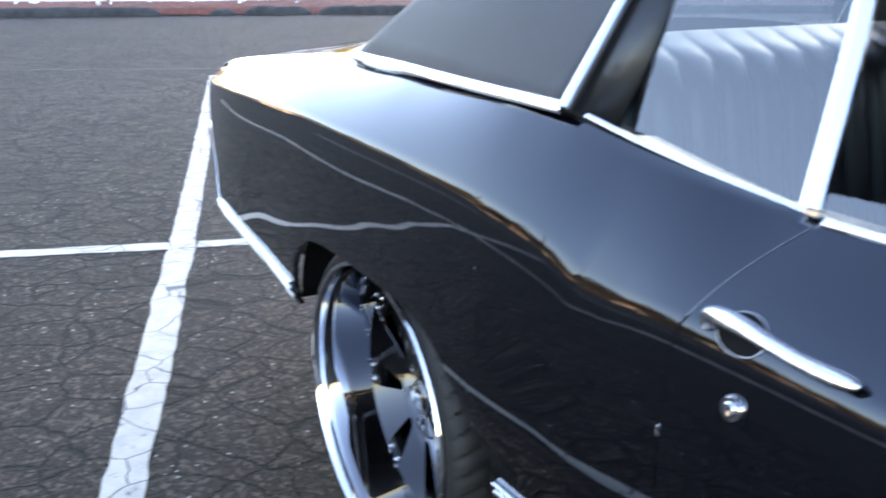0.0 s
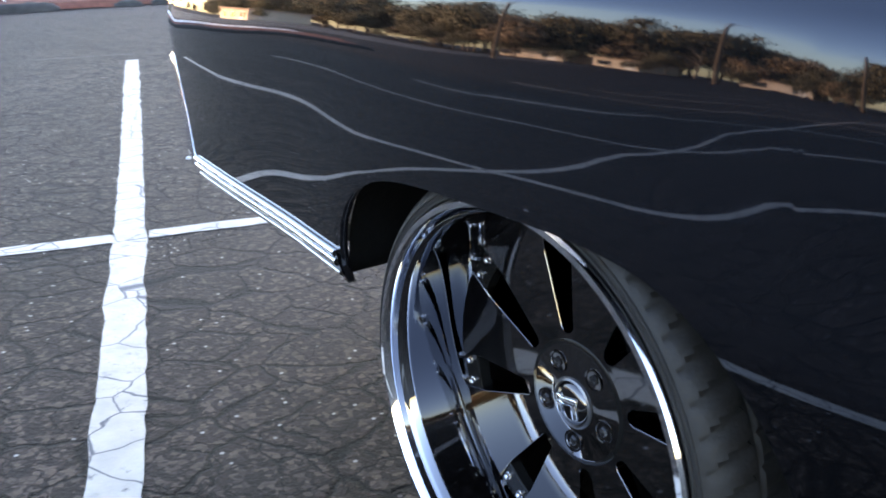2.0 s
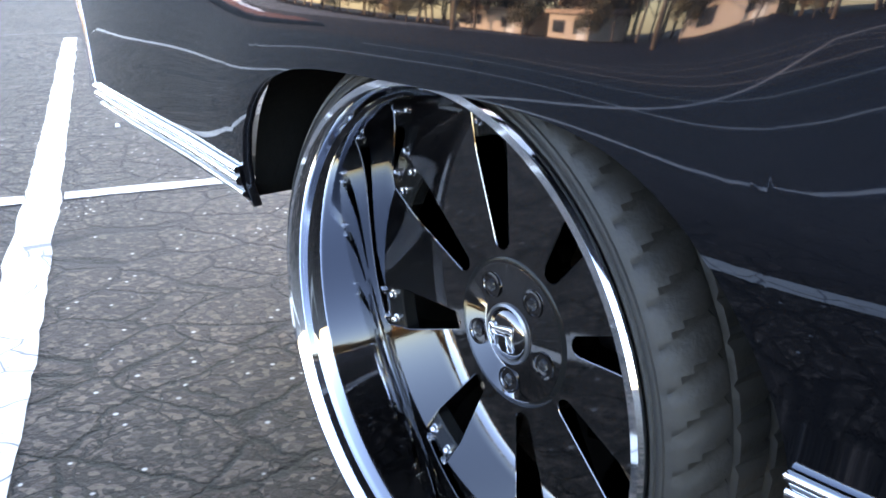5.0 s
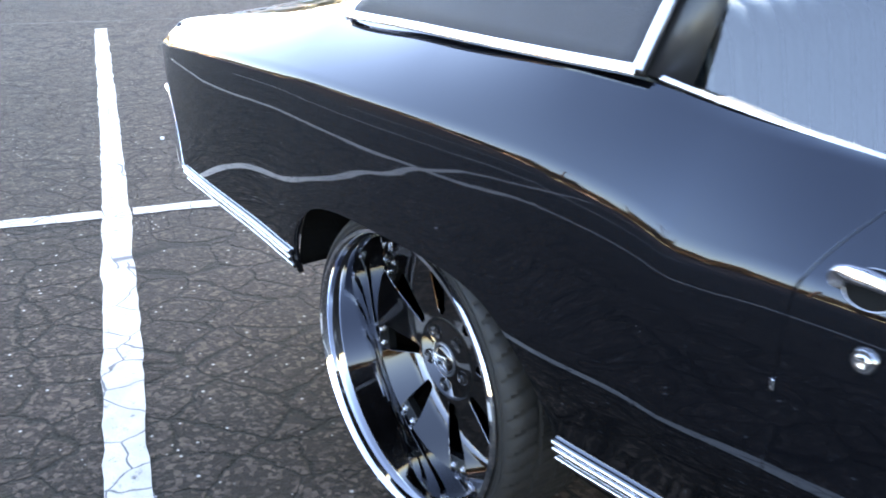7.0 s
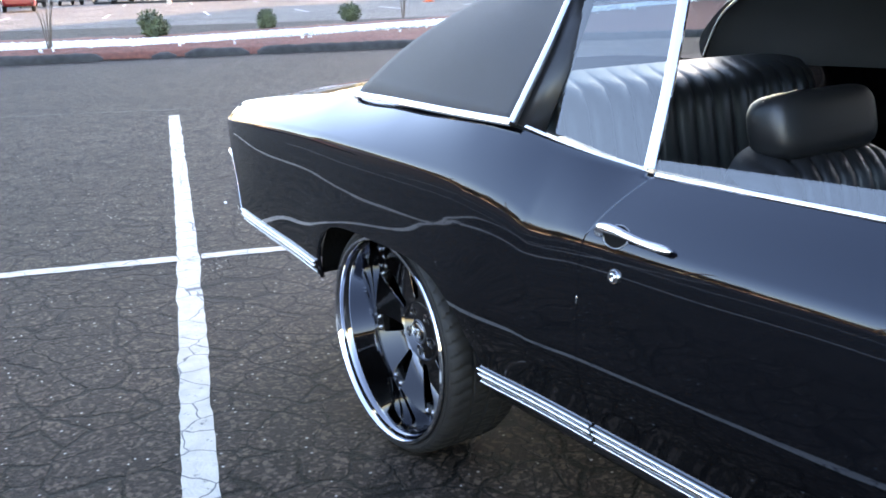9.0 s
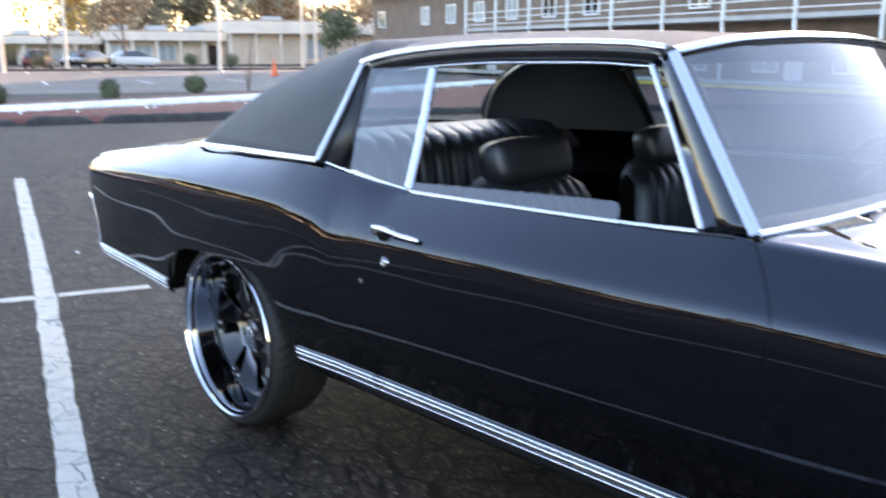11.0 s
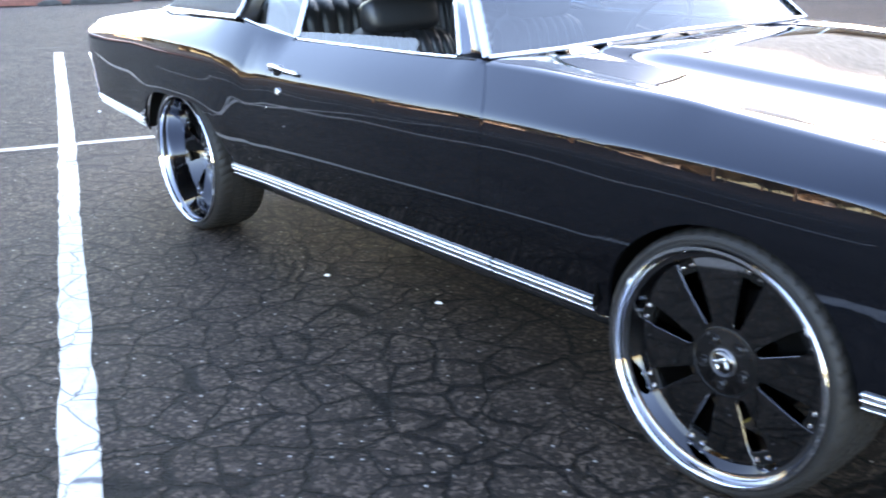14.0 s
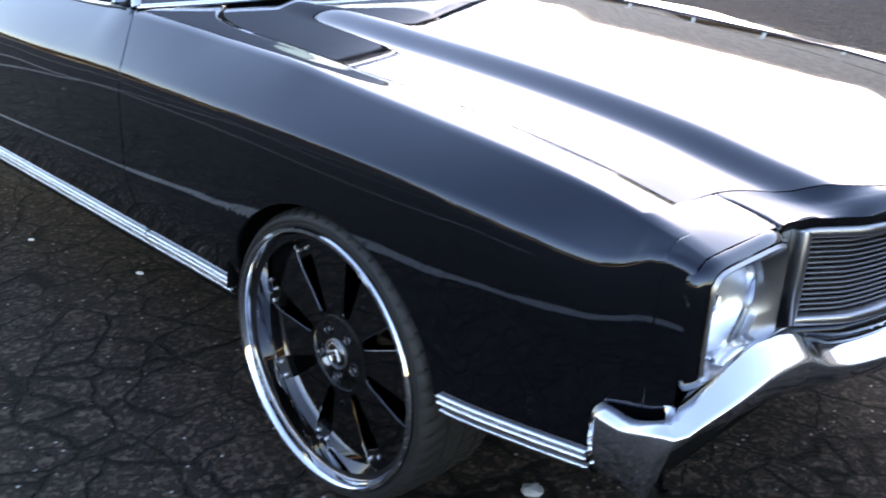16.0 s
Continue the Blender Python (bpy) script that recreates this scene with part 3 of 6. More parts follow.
for k in range(14):
    part("hood_vent_slot", box_bm((0.085, 0.010, 0.004), (2.20, -0.10 + k * 0.036, 0.9955 + 0.002 * (k < 4)), 0.0015), SATIN, hood)

# trunk lid and tail
rows = []
for x in np.linspace(-1.298, -0.44, 26):
    row = []
    wb, zb = belt_w(x) - 0.004, belt_z(x)
    for t in np.linspace(-1, 1, 33):
        row.append((x - 0.04 * (1 - t * t) * (1 if x < -1.0 else 0.3), wb * t, zb - 0.002 + (0.030 + 0.030 * max(0.0, min(1.0, (x + 1.25) / 0.5))) * (1 - abs(t) ** 2.2) ))
    rows.append(row)
sheet("trunk_lid", rows, PAINT, car)
tail = [[(-1.299 + 0.56 * max(0, 0.83 - z) - 0.05 * (1 - (y / 0.92) ** 4) + 0.05 * max(0, z - 0.83), y * (1 - 0.8 * max(0, z - 0.83)), z) for z in np.linspace(0.50, 0.892, 12)] for y in np.linspace(-0.915, 0.915, 30)]
sheet("tail_panel", tail, PAINT, car, thick=0.004, flip=True)
for y in (-0.72, 0.72):
    part("tail_light", box_bm((0.03, 0.16, 0.15), (-1.345, y, 0.79), 0.012), RED_LENS, car, "red tail light lens")
# bumpers
def bumper(name, path, tops, bottoms, out, parent, label):
    """A chrome bar along a plan path (x, y), with a bulged face."""
    n = len(path)
    rows = []
    for i in range(n):
        a, b = path[max(i - 1, 0)], path[min(i + 1, n - 1)]
        t = Vector((b[0] - a[0], b[1] - a[1], 0)).normalized()
        o = Vector((t.y, -t.x, 0)) * out
        top, bot = tops[i], bottoms[i]
        h = top - bot
        k = 0.28 + 0.72 * min(1.0, abs(o.x) * 1.15) ** 2
        row = []
        for d, v in ((-0.07, 0.99), (-0.042, 1.0), (-0.034, 0.985), (-0.026, 0.95), (0.006, 0.74), (0.012, 0.69), (0.0135, 0.64), (0.012, 0.58), (0.004, 0.32), (-0.010, 0.12), (-0.03, 0.02), (-0.06, 0.0)):
            if v > 0.6:
                d, v = d * k + 0.009 * (1 - k) * (d > -0.03), 1 - (1 - v) * k
            row.append((path[i][0] + o.x * d, path[i][1] + o.y * d, bot + h * v))
        rows.append(row)
    return sheet(name, rows, CHROME, parent, label, thick=0.003, flip=out > 0)


half = spline([(3.655, -0.948), (3.70, -0.953), (3.76, -0.957), (3.795, -0.951), (3.806, -0.935), (3.815, -0.90), (3.835, -0.82), (3.850, -0.70), (3.868, -0.58), (3.890, -0.49), (3.918, -0.37), (3.938, -0.2), (3.943, 0.0)], 60)
full = [tuple(p) for p in half] + [(x, -y) for x, y in half[-2::-1]]
top_f = curve((0.0, 0.582), (0.42, 0.582), (0.50, 0.586), (0.57, 0.605), (0.65, 0.645), (0.72, 0.642), (0.83, 0.612), (0.925, 0.572), (0.97, 0.560))
bot_f = curve((0.0, 0.485), (0.35, 0.490), (0.60, 0.510), (0.80, 0.520), (0.90, 0.515), (0.97, 0.49))
bumper("front_bumper", full, [top_f(abs(y)) - 0.025 * min(1, max(0, (3.78 - x) / 0.06)) for x, y in full], [bot_f(abs(y)) if x > 3.80 else 0.388 + (bot_f(abs(y)) - 0.388) * min(1, max(0, (x - 3.775) / 0.025)) for x, y in full], 1, car, "polished chrome front bumper")
part("bumper_filler", box_bm((0.10, 1.68, 0.10), (3.77, 0, 0.555), 0.02), SATIN, car)
half = spline([(-1.160, -0.905), (-1.17, -0.918), (-1.185, -0.926), (-1.205, -0.928), (-1.225, -0.905), (-1.24, -0.85), (-1.262, -0.6), (-1.27, 0.0)], 44)
full = [tuple(p) for p in half] + [(x, -y) for x, y in half[-2::-1]]
rear = bumper("rear_bumper", full, [0.705 for x, y in full], [0.495 + 0.02 * min(1, max(0, (abs(y) - 0.86) / 0.05)) for x, y in full], -1, car, "polished chrome rear bumper")
for v in rear.data.vertices:
    v.co.x += 0.56 * (0.60 - v.co.z)
for s in (-1, 1):
    rows = []
    for z in np.r_[0.728, np.linspace(0.722, 0.505, 14), 0.499]:
        xe = -1.31 + tail_shift(-1.31, z)
        w, tuck = side_w(xe, z), 0.008 if z > 0.724 or z < 0.502 else 0.0
        rows.append([(xe + dx, s * (w + dy - tuck), z) for dx, dy in ((0.004, -0.004), (0.003, 0.0012), (0.000, 0.0022), (-0.018, 0.0030), (-0.034, 0.000), (-0.046, -0.012), (-0.052, -0.035), (-0.054, -0.07))])
    sheet("bumper_end", rows, CHROME, rear, "chrome bumper end wrapping the tail", flip=s > 0, angle=50)

# nose: headlight pods, header, grille
def pod_ring(x, y0, y1, z0, z1, s, power=7.0, n=56):
    out = []
    for i in range(n + 1):
        c = 2 * math.pi * i / n
        k = (abs(math.cos(c)) ** power + abs(math.sin(c)) ** power) ** (-1 / power)
        y, z = (y0 + y1) / 2 + (y1 - y0) / 2 * k * math.cos(c), (z0 + z1) / 2 + (z1 - z0) / 2 * k * math.sin(c)
        z = min(z, z1 - max(0.0, y - 0.875) * 0.75)
        out.append((x, s * y, z))
    return out


for s in (-1, 1):
    pod = sheet("headlight_pod", [pod_ring(*r, s) for r in ((3.68, 0.625, 0.880, 0.592, 0.812), (3.770, 0.626, 0.908, 0.588, 0.8245), (3.7765, 0.626, 0.9085, 0.588, 0.8245), (3.784, 0.627, 0.905, 0.592, 0.8225), (3.791, 0.631, 0.899, 0.599, 0.818),
                                                            (3.797, 0.636, 0.890, 0.606, 0.811), (3.794, 0.642, 0.884, 0.612, 0.805), (3.770, 0.644, 0.882, 0.614, 0.803))], PAINT, car, flip=s > 0, angle=42)
    light = part("headlight", box_bm((0.012, 0.25, 0.20), (3.700, s * 0.763, 0.708), 0.004), CHROME_SOFT, car, "round headlight in a squared chrome bezel")
    yc, zc = s * 0.765, 0.705
    rows = []
    for x, y0, y1, z0, z1, r in ((3.798, 0.640, 0.886, 0.610, 0.807, 0), (3.803, 0.645, 0.881, 0.615, 0.802, 0), (3.799, 0.651, 0.875, 0.621, 0.796, 0), (3.780, 0, 0, 0, 0, 0.096), (3.745, 0, 0, 0, 0, 0.090)):
        if r:
            rows.append([(x, yc + s * r * 1.0 * math.cos(2 * math.pi * i / 56), zc + r * math.sin(2 * math.pi * i / 56)) for i in range(57)])
        else:
            rows.append(pod_ring(x, y0, y1, z0, z1, s, 8.0))
    sheet("bezel", rows, FRAME_METAL, light, "bright squared bezel", flip=s > 0, angle=40)
    prof = [(0.001, 3.712)] + [(0.088 * math.sin(a), 3.711 + 0.050 * (1 - math.cos(a))) for a in np.linspace(0.15, 1.45, 8)]
    lathe("reflector", prof, REFLECTOR, light, "silvered bowl", 48, "x", (0, yc, zc))
    lens = [(0.088 * math.sin(a), 3.752 + 0.030 * math.cos(a)) for a in np.linspace(0.02, 1.5, 10)]
    lathe("lens", lens, LENS, light, "clear domed glass", 48, "x", (0, yc, zc))
    lathe("bulb_shield", [(0.001, 3.748), (0.016, 3.746), (0.020, 3.735), (0.020, 3.715)], CHROME, light, "", 20, "x", (0, yc, zc))
    lathe("lens_ring", [(0.084, 3.756), (0.087, 3.770), (0.092, 3.770), (0.095, 3.752)], CHROME, light, "chrome ring", 48, "x", (0, yc, zc))
nose_x = curve((0.0, 3.903), (0.30, 3.893), (0.46, 3.858), (0.52, 3.822), (0.57, 3.792), (0.66, 3.775))
rows = []
for y in np.linspace(-0.650, 0.650, 66):
    xh, xf = hood_front(abs(y)) + 0.004, nose_x(abs(y))
    zt = gap_z(min(xh, 3.73)) - max(0, xh - 3.73) * 0.12 + hood_rise(y) * 0.8 - 0.004
    row, w = [(xh, y, zt - 0.02), (xh + 0.001, y, zt)], ease((abs(y) - 0.36) / 0.24)
    for f, z in ((0.25, zt - 0.001), (0.5, zt - 0.003), (0.75, zt - 0.008), (0.96, min(zt - 0.012, 0.832))):
        x = xh + (xf - xh) * f
        row.append((x, y, z + (float(gap_z(x)) - 0.0012 - z) * w))   # beside the pods it runs on under the fender's edge
    rows.append(row + [(xf, y, min(zt - 0.018, 0.824)), (xf - 0.002, y, 0.812), (xf - 0.04, y, 0.808)])
sheet("header_panel", rows, PAINT, car, thick=0.002, angle=40)
rows = [[(nose_x(abs(y)) - d, y, z) for d, z in ((0.05, 0.612), (0.006, 0.610), (0.0, 0.602), (0.004, 0.585), (0.05, 0.575))] for y in np.linspace(-0.64, 0.64, 41)]
sheet("valance", rows, PAINT, car, thick=0.002)
for s in (-1, 1):
    part("nose_divider", box_bm((0.06, 0.10, 0.215), (3.742, s * 0.602, 0.705), 0.012, 2), PAINT, car)
grille = sheet("grille", [[(nose_x(abs(y)) - 0.045, y, z) for z in (0.60, 0.70, 0.82)] for y in np.linspace(-0.57, 0.57, 30)], BLACK_TRIM, car, "fine barred grille in a brushed frame")
gy = np.r_[np.linspace(-0.565, -0.44, 8), np.linspace(-0.40, 0.40, 14), np.linspace(0.44, 0.565, 8)]
def grille_bar(name, z, h, out, deep, mat, label=""):
    rows = [[(nose_x(abs(y)) + out - d, y, z + a * h) for d, a in ((deep, -0.5), (0.004, -0.5), (0.0, -0.3), (0.0, 0.3), (0.004, 0.5), (deep, 0.5))] for y in gy]
    return sheet(name, rows, mat, grille, label)


grille_bar("grille_frame", 0.797, 0.020, 0.006, 0.05, FRAME_METAL, "brushed bright frame")
grille_bar("grille_frame", 0.624, 0.020, 0.006, 0.05, FRAME_METAL, "brushed bright frame")
for s in (-1, 1):
    part("grille_frame", box_bm((0.05, 0.026, 0.192), (3.776, s * 0.562, 0.7105), 0.007, 2), FRAME_METAL, grille, "brushed bright frame")
for k in range(15):
    grille_bar("grille_bar", 0.641 + 0.0103 * k, 0.0042, -0.014, 0.018, GRILLE_METAL)
for k in range(13):
    y = -0.51 + 0.085 * k
    part("grille_upright", box_bm((0.010, 0.004, 0.165), (nose_x(abs(y)) - 0.034, y, 0.7105)), BLACK_TRIM, grille)

# bright mouldings along the sill
def moulding(x0, x1, z0, z1, label):
    """Three bright ribs on a dark strip, following the body."""
    for mirror in (1, -1):
        root = None
        for dz, h, d, mat in ((-0.026, 0.052, 0.003, BLACK_TRIM), (-0.005, 0.010, 0.010, CHROME), (-0.0215, 0.013, 0.011, CHROME), (-0.041, 0.008, 0.009, CHROME)):
            rows = []
            for t in np.linspace(0, 1, 24):
                x = x0 + (x1 - x0) * t
                z = z0 + (z1 - z0) * t + dz
                row = []
                for a, b in ((-0.5, -0.001), (-0.5, 0.6), (-0.3, 0.92), (0.0, 1.0), (0.3, 0.92), (0.5, 0.6), (0.5, -0.001)):
                    zz = z + a * h
                    row.append((x, mirror * -(side_w(x, max(zz, low_z(x))) + d * b), zz))
                rows.append(row)
            ob = sheet("sill_moulding" if root is None else "rib", rows, mat, root or car, label if root is None else "", flip=mirror < 0)
            root = root or ob


moulding(0.412, 0.822, 0.391, 0.391, "ribbed bright sill moulding")
moulding(0.830, 2.105, 0.391, 0.391, "ribbed bright sill moulding")
moulding(2.113, 2.525, 0.391, 0.391, "ribbed bright sill moulding")
moulding(3.315, 3.640, 0.422, 0.437, "ribbed bright fender moulding")
moulding(-1.125, -0.434, 0.517, 0.480, "ribbed bright quarter moulding")

# ---- greenhouse ----
def glass_y(x, z):
    """The half width of the side glass: it leans inwards."""
    return 0.868 - 0.50 * (z - 0.97)


CT = (0.462, -0.695, 1.322)   # top of the roof's side corner
VCp = (0.505, -0.915, 1.024)
VRp = (-0.432, -0.816, 1.004)
for mirror in (False, True):
    bottom = spline([VRp, (-0.1, -0.862, 1.013), (0.25, -0.898, 1.020), VCp], 20)
    left = spline([VRp, (-0.400, -0.745, 1.075), (-0.22, -0.64, 1.215), (0.02, -0.55, 1.325), (0.20, -0.51, 1.385), (0.30, -0.50, 1.402)], 16)
    right = spline([VCp, (0.492, -0.805, 1.175), CT], 16)
    topc = spline([(0.30, -0.50, 1.402), (0.37, -0.595, 1.385), CT], 20)
    patch = coons(bottom, topc, left, right)
    bulge = np.sin(np.linspace(0, math.pi, 20))[:, None] * np.sin(np.linspace(0, math.pi, 16))[None]
    patch[:, :, 1] -= 0.012 * bulge
    sheet("sail_panel", patch, VINYL, car, "black grained vinyl", mirror=mirror, thick=0.02)
    lining = patch.copy()
    lining[:, :, 1] += 0.032
    lining[:, :, 2] -= 0.010
    sheet("pillar_lining", lining, LINING, car, "dark cloth lining", mirror=mirror, flip=True)

rail_z = curve((0.462, 1.322), (0.60, 1.346), (0.8, 1.366), (1.1, 1.381), (1.35, 1.384), (1.55, 1.378), (1.64, 1.366))
rail_w = curve((0.30, 0.50), (0.37, 0.595), (0.462, 0.695), (0.6, 0.705), (1.1, 0.700), (1.64, 0.655))
rows = []
for x in np.r_[np.linspace(0.30, 0.462, 6), np.linspace(0.49, 1.64, 26)]:
    w = rail_w(x)
    ze = rail_z(x) if x > 0.462 else (1.402 + (1.322 - 1.402) * ((x - 0.30) / 0.162) ** 1.6)
    zc = 1.432 - 0.10 * max(0, (x - 1.0) / 0.64) ** 2 * 0.35 - 0.02 * max(0, (0.6 - x) / 0.3) ** 2
    row = []
    for t in np.linspace(-1, 1, 41):
        e = abs(t)
        xx = x + (0.062 * (1 - t * t) * max(0, (x - 1.1) / 0.54) if x > 1.1 else -0.05 * (1 - t * t) * max(0, (0.6 - x) / 0.3))
        row.append((xx, w * t, ze + (zc - ze) * (1 - e ** 2.6)))
    rows.append(row)
sheet("roof", rows, VINYL, car, "black grained vinyl roof covering", thick=0.02)

def bright_strip(name, path, width, parent, label="bright trim strip", n=24, depth=0.006, mat=CHROME, face=None):
    """A thin rounded strip on the car's skin; face: the way it looks."""
    P = spline(path, n)
    for mirror in (1, -1):
        rows = []
        for i, p in enumerate(P):
            t = Vector(P[min(i + 1, n - 1)] - P[max(i - 1, 0)]).normalized()
            f = Vector(face or (0, -1, 0.35))
            f = (f - t * f.dot(t)).normalized()
            s = t.cross(f)
            row = []
            for a, b in ((-0.5, -0.5), (-0.5, 0.5), (-0.25, 0.9), (0.25, 0.9), (0.5, 0.5), (0.5, -0.5)):
                v = Vector(p) + s * a * width + f * b * depth
                row.append((v.x, v.y * mirror, v.z))
            rows.append(row)
        sheet(name, rows, mat, parent, label, flip=mirror < 0, angle=60)


vt = [(x, y - 0.004, z) for x, y, z in ((-0.40, -0.75, 1.04), VRp, (-0.1, -0.866, 1.013), (0.25, -0.902, 1.020), VCp)]
bright_strip("roof_trim", vt, 0.017, car, face=(0, -0.8, 0.6))
bright_strip("roof_trim", [(VCp[0], VCp[1] - 0.004, VCp[2]), (0.492, -0.809, 1.175), CT], 0.017, car, face=(0.1, -0.9, 0.45))
rail = [(x, -(rail_w(x) + 0.006), rail_z(x) + 0.004) for x in (0.462, 0.55, 0.7, 0.9, 1.1, 1.3, 1.5, 1.62)]
bright_strip("drip_rail", rail, 0.016, car, "bright drip rail", face=(0, -0.9, 0.4))
# dark frame between the drip rail and the glass
for mirror in (1, -1):
    frame_rows = []
    for x in np.linspace(0.47, 1.60, 26):
        w, z = rail_w(x), rail_z(x)
        frame_rows.append([(x, mirror * -(w + 0.002), z - 0.002), (x, mirror * -(w - 0.004), z - 0.028), (x, mirror * -(w - 0.012), z - 0.048)])
    sheet("roof_rail", frame_rows, SATIN, car, flip=mirror > 0, thick=0.012)
bright_strip("window_trim", [(x, -(rail_w(x) - 0.010), rail_z(x) - 0.050) for x in (0.56, 0.8, 1.1, 1.4, 1.575)], 0.007, car, face=(0, -1, 0.2))
# rear pillar edge, between the vinyl's trim and the quarter glass
for mirror in (1, -1):
    sheet("rear_pillar", [[(x, mirror * y, z) for x, y, z in r] for r in (
        [(0.510, -0.905, 1.020), (0.500, -0.80, 1.17), (0.468, -0.698, 1.316)],
        [(0.530, -0.893, 1.014), (0.520, -0.795, 1.16), (0.490, -0.692, 1.313)],
        [(0.562, -0.868, 1.004), (0.552, -0.785, 1.14), (0.524, -0.689, 1.306)])], BLACK_TRIM, car, flip=mirror < 0, thick=0.015)
bright_strip("sill_trim", [(0.535, -0.899, 1.015), (0.65, -0.892, 0.995), (0.78, -0.884, 0.978), (0.90, -0.878, 0.966)], 0.010, car, face=(0, -0.7, 0.7))
bright_strip("sill_trim", [(0.93, -0.884, 0.962), (1.3, -0.880, 0.966), (1.7, -0.878, 0.973), (1.87, -0.876, 0.979)], 0.012, car, face=(0, -0.7, 0.7))
bright_strip("glass_divider", [(0.900, -0.872, 0.968), (0.855, -0.778, 1.14), (0.806, -0.690, 1.312)], 0.024, car, "broad bright strip at the quarter glass", face=(0.2, -0.9, 0.4), depth=0.008)
bright_strip("window_trim", [(1.875, -0.868, 0.985), (1.73, -0.765, 1.165), (1.590, -0.675, 1.330)], 0.014, car, face=(0.2, -0.9, 0.35))
bright_strip("screen_trim", [(2.006, -0.872, 0.990), (1.83, -0.77, 1.165), (1.640, -0.662, 1.362)], 0.026, car, "bright windscreen moulding", face=(0.55, -0.75, 0.45))
bright_strip("screen_trim", [(1.640, -0.655, 1.366), (1.678, -0.40, 1.398), (1.698, -0.10, 1.409), (1.700, 0.0, 1.409)], 0.022, car, "bright windscreen moulding", face=(0.6, 0, 0.8))
bright_strip("screen_trim", [(2.006, -0.872, 0.990), (2.028, -0.62, 0.992), (2.048, -0.30, 1.002), (2.054, 0.0, 1.006)], 0.016, car, "bright windscreen moulding", face=(0.5, -0.1, 0.85))
for mirror in (1, -1):
    # front pillar: closed on its outer face and towards the cabin
    A = spline([(1.885, -0.872, 0.975), (1.74, -0.772, 1.165), (1.602, -0.678, 1.345)], 12)
    B = spline([(2.000, -0.876, 0.985), (1.825, -0.776, 1.165), (1.636, -0.668, 1.362)], 12)
    C = spline([(1.965, -0.800, 0.985), (1.79, -0.715, 1.165), (1.61, -0.615, 1.355)], 12)
    sheet("front_pillar", [[(p[0], mirror * p[1], p[2]) for p in e] for e in (A, B, C)], PAINT, car, flip=mirror < 0, thick=0.008, angle=40)

# glass
edge_b = spline([(2.000, -0.862, 0.988), (2.020, -0.62, 0.990), (2.040, -0.30, 1.000), (2.046, 0.0, 1.004), (2.040, 0.30, 1.000), (2.020, 0.62, 0.990), (2.000, 0.862, 0.988)], 30)
edge_t = spline([(1.632, -0.645, 1.362), (1.668, -0.40, 1.394), (1.692, 0.0, 1.405), (1.668, 0.40, 1.394), (1.632, 0.645, 1.362)], 30)
edge_l = spline([edge_b[0], (1.822, -0.758, 1.165), edge_t[0]], 14)
edge_r = edge_l * (1, -1, 1)
ws = coons(edge_b, edge_t, edge_l, edge_r)
screen = sheet("windscreen", ws, SCREEN_GLASS, car, "clear windscreen", flip=True)
rb = spline([(-0.40, -0.74, 1.035), (-0.50, -0.45, 1.015), (-0.53, 0.0, 1.012), (-0.50, 0.45, 1.015), (-0.40, 0.74, 1.035)], 24)
rt = spline([(0.29, -0.49, 1.398), (0.24, 0.0, 1.412), (0.29, 0.49, 1.398)], 24)
rl = spline([rb[0], (-0.22, -0.625, 1.205), (0.02, -0.54, 1.315), rt[0]], 14)
back = sheet("rear_window", coons(rb, rt, rl, rl * (1, -1, 1)), GLASS, car, "clear rear window")
bright_strip("rear_window_frame", [(p[0] + 0.015, p[1] + 0.012, p[2] - 0.012) for p in rl[::2]], 0.012, car, "bright inner frame", face=(0.6, 0.4, -0.6))
bright_strip("rear_window_trim", [tuple(p) for p in rl[::2]], 0.014, car, face=(-0.6, -0.3, 0.7))
for mirror in (False, True):
    q = coons(spline([(0.540, -glass_y(0.54, 1.006), 1.006), (0.892, -glass_y(0.89, 0.958), 0.958)], 8), spline([(0.512, -glass_y(0.512, 1.308), 1.308), (0.802, -glass_y(0.80, 1.318), 1.318)], 8),
              spline([(0.540, -glass_y(0.54, 1.006), 1.006), (0.512, -glass_y(0.512, 1.308), 1.308)], 6), spline([(0.892, -glass_y(0.89, 0.958), 0.958), (0.802, -glass_y(0.8, 1.318), 1.318)], 6))
    sheet("quarter_window", q, TINT_GLASS, car, "side quarter glass", mirror=mirror)
    d = [[(x, -glass_y(x, z), z) for x, z in r] for r in (((0.908, 0.95), (0.910, 0.988)), ((1.25, 0.955), (1.25, 1.002)), ((1.62, 0.96), (1.622, 1.015)), ((1.632, 0.96), (1.640, 1.008)), ((1.645, 0.96), (1.648, 0.985)))]
    sheet("door_window", d, TINT_GLASS, car, "door glass, lowered to a narrow strip", mirror=mirror)
    # inside of the door
    sheet("door_lining", [[(x, -0.845 - 0.01 * math.sin(6 * z), z) for z in np.linspace(0.40, 0.955, 8)] for x in np.linspace(0.62, 1.98, 10)], LEATHER, car, "black padded door lining", mirror=mirror, thick=0.02)
    sheet("door_ledge", [[(x, -0.885 + 0.05 * v, belt_z(x) - 0.004 - 0.006 * v) for v in (0, 0.35, 0.7, 1)] for x in np.linspace(0.60, 1.96, 12)], LEATHER, car, "black padded sill", mirror=mirror, thick=0.006, flip=True)

rows = []
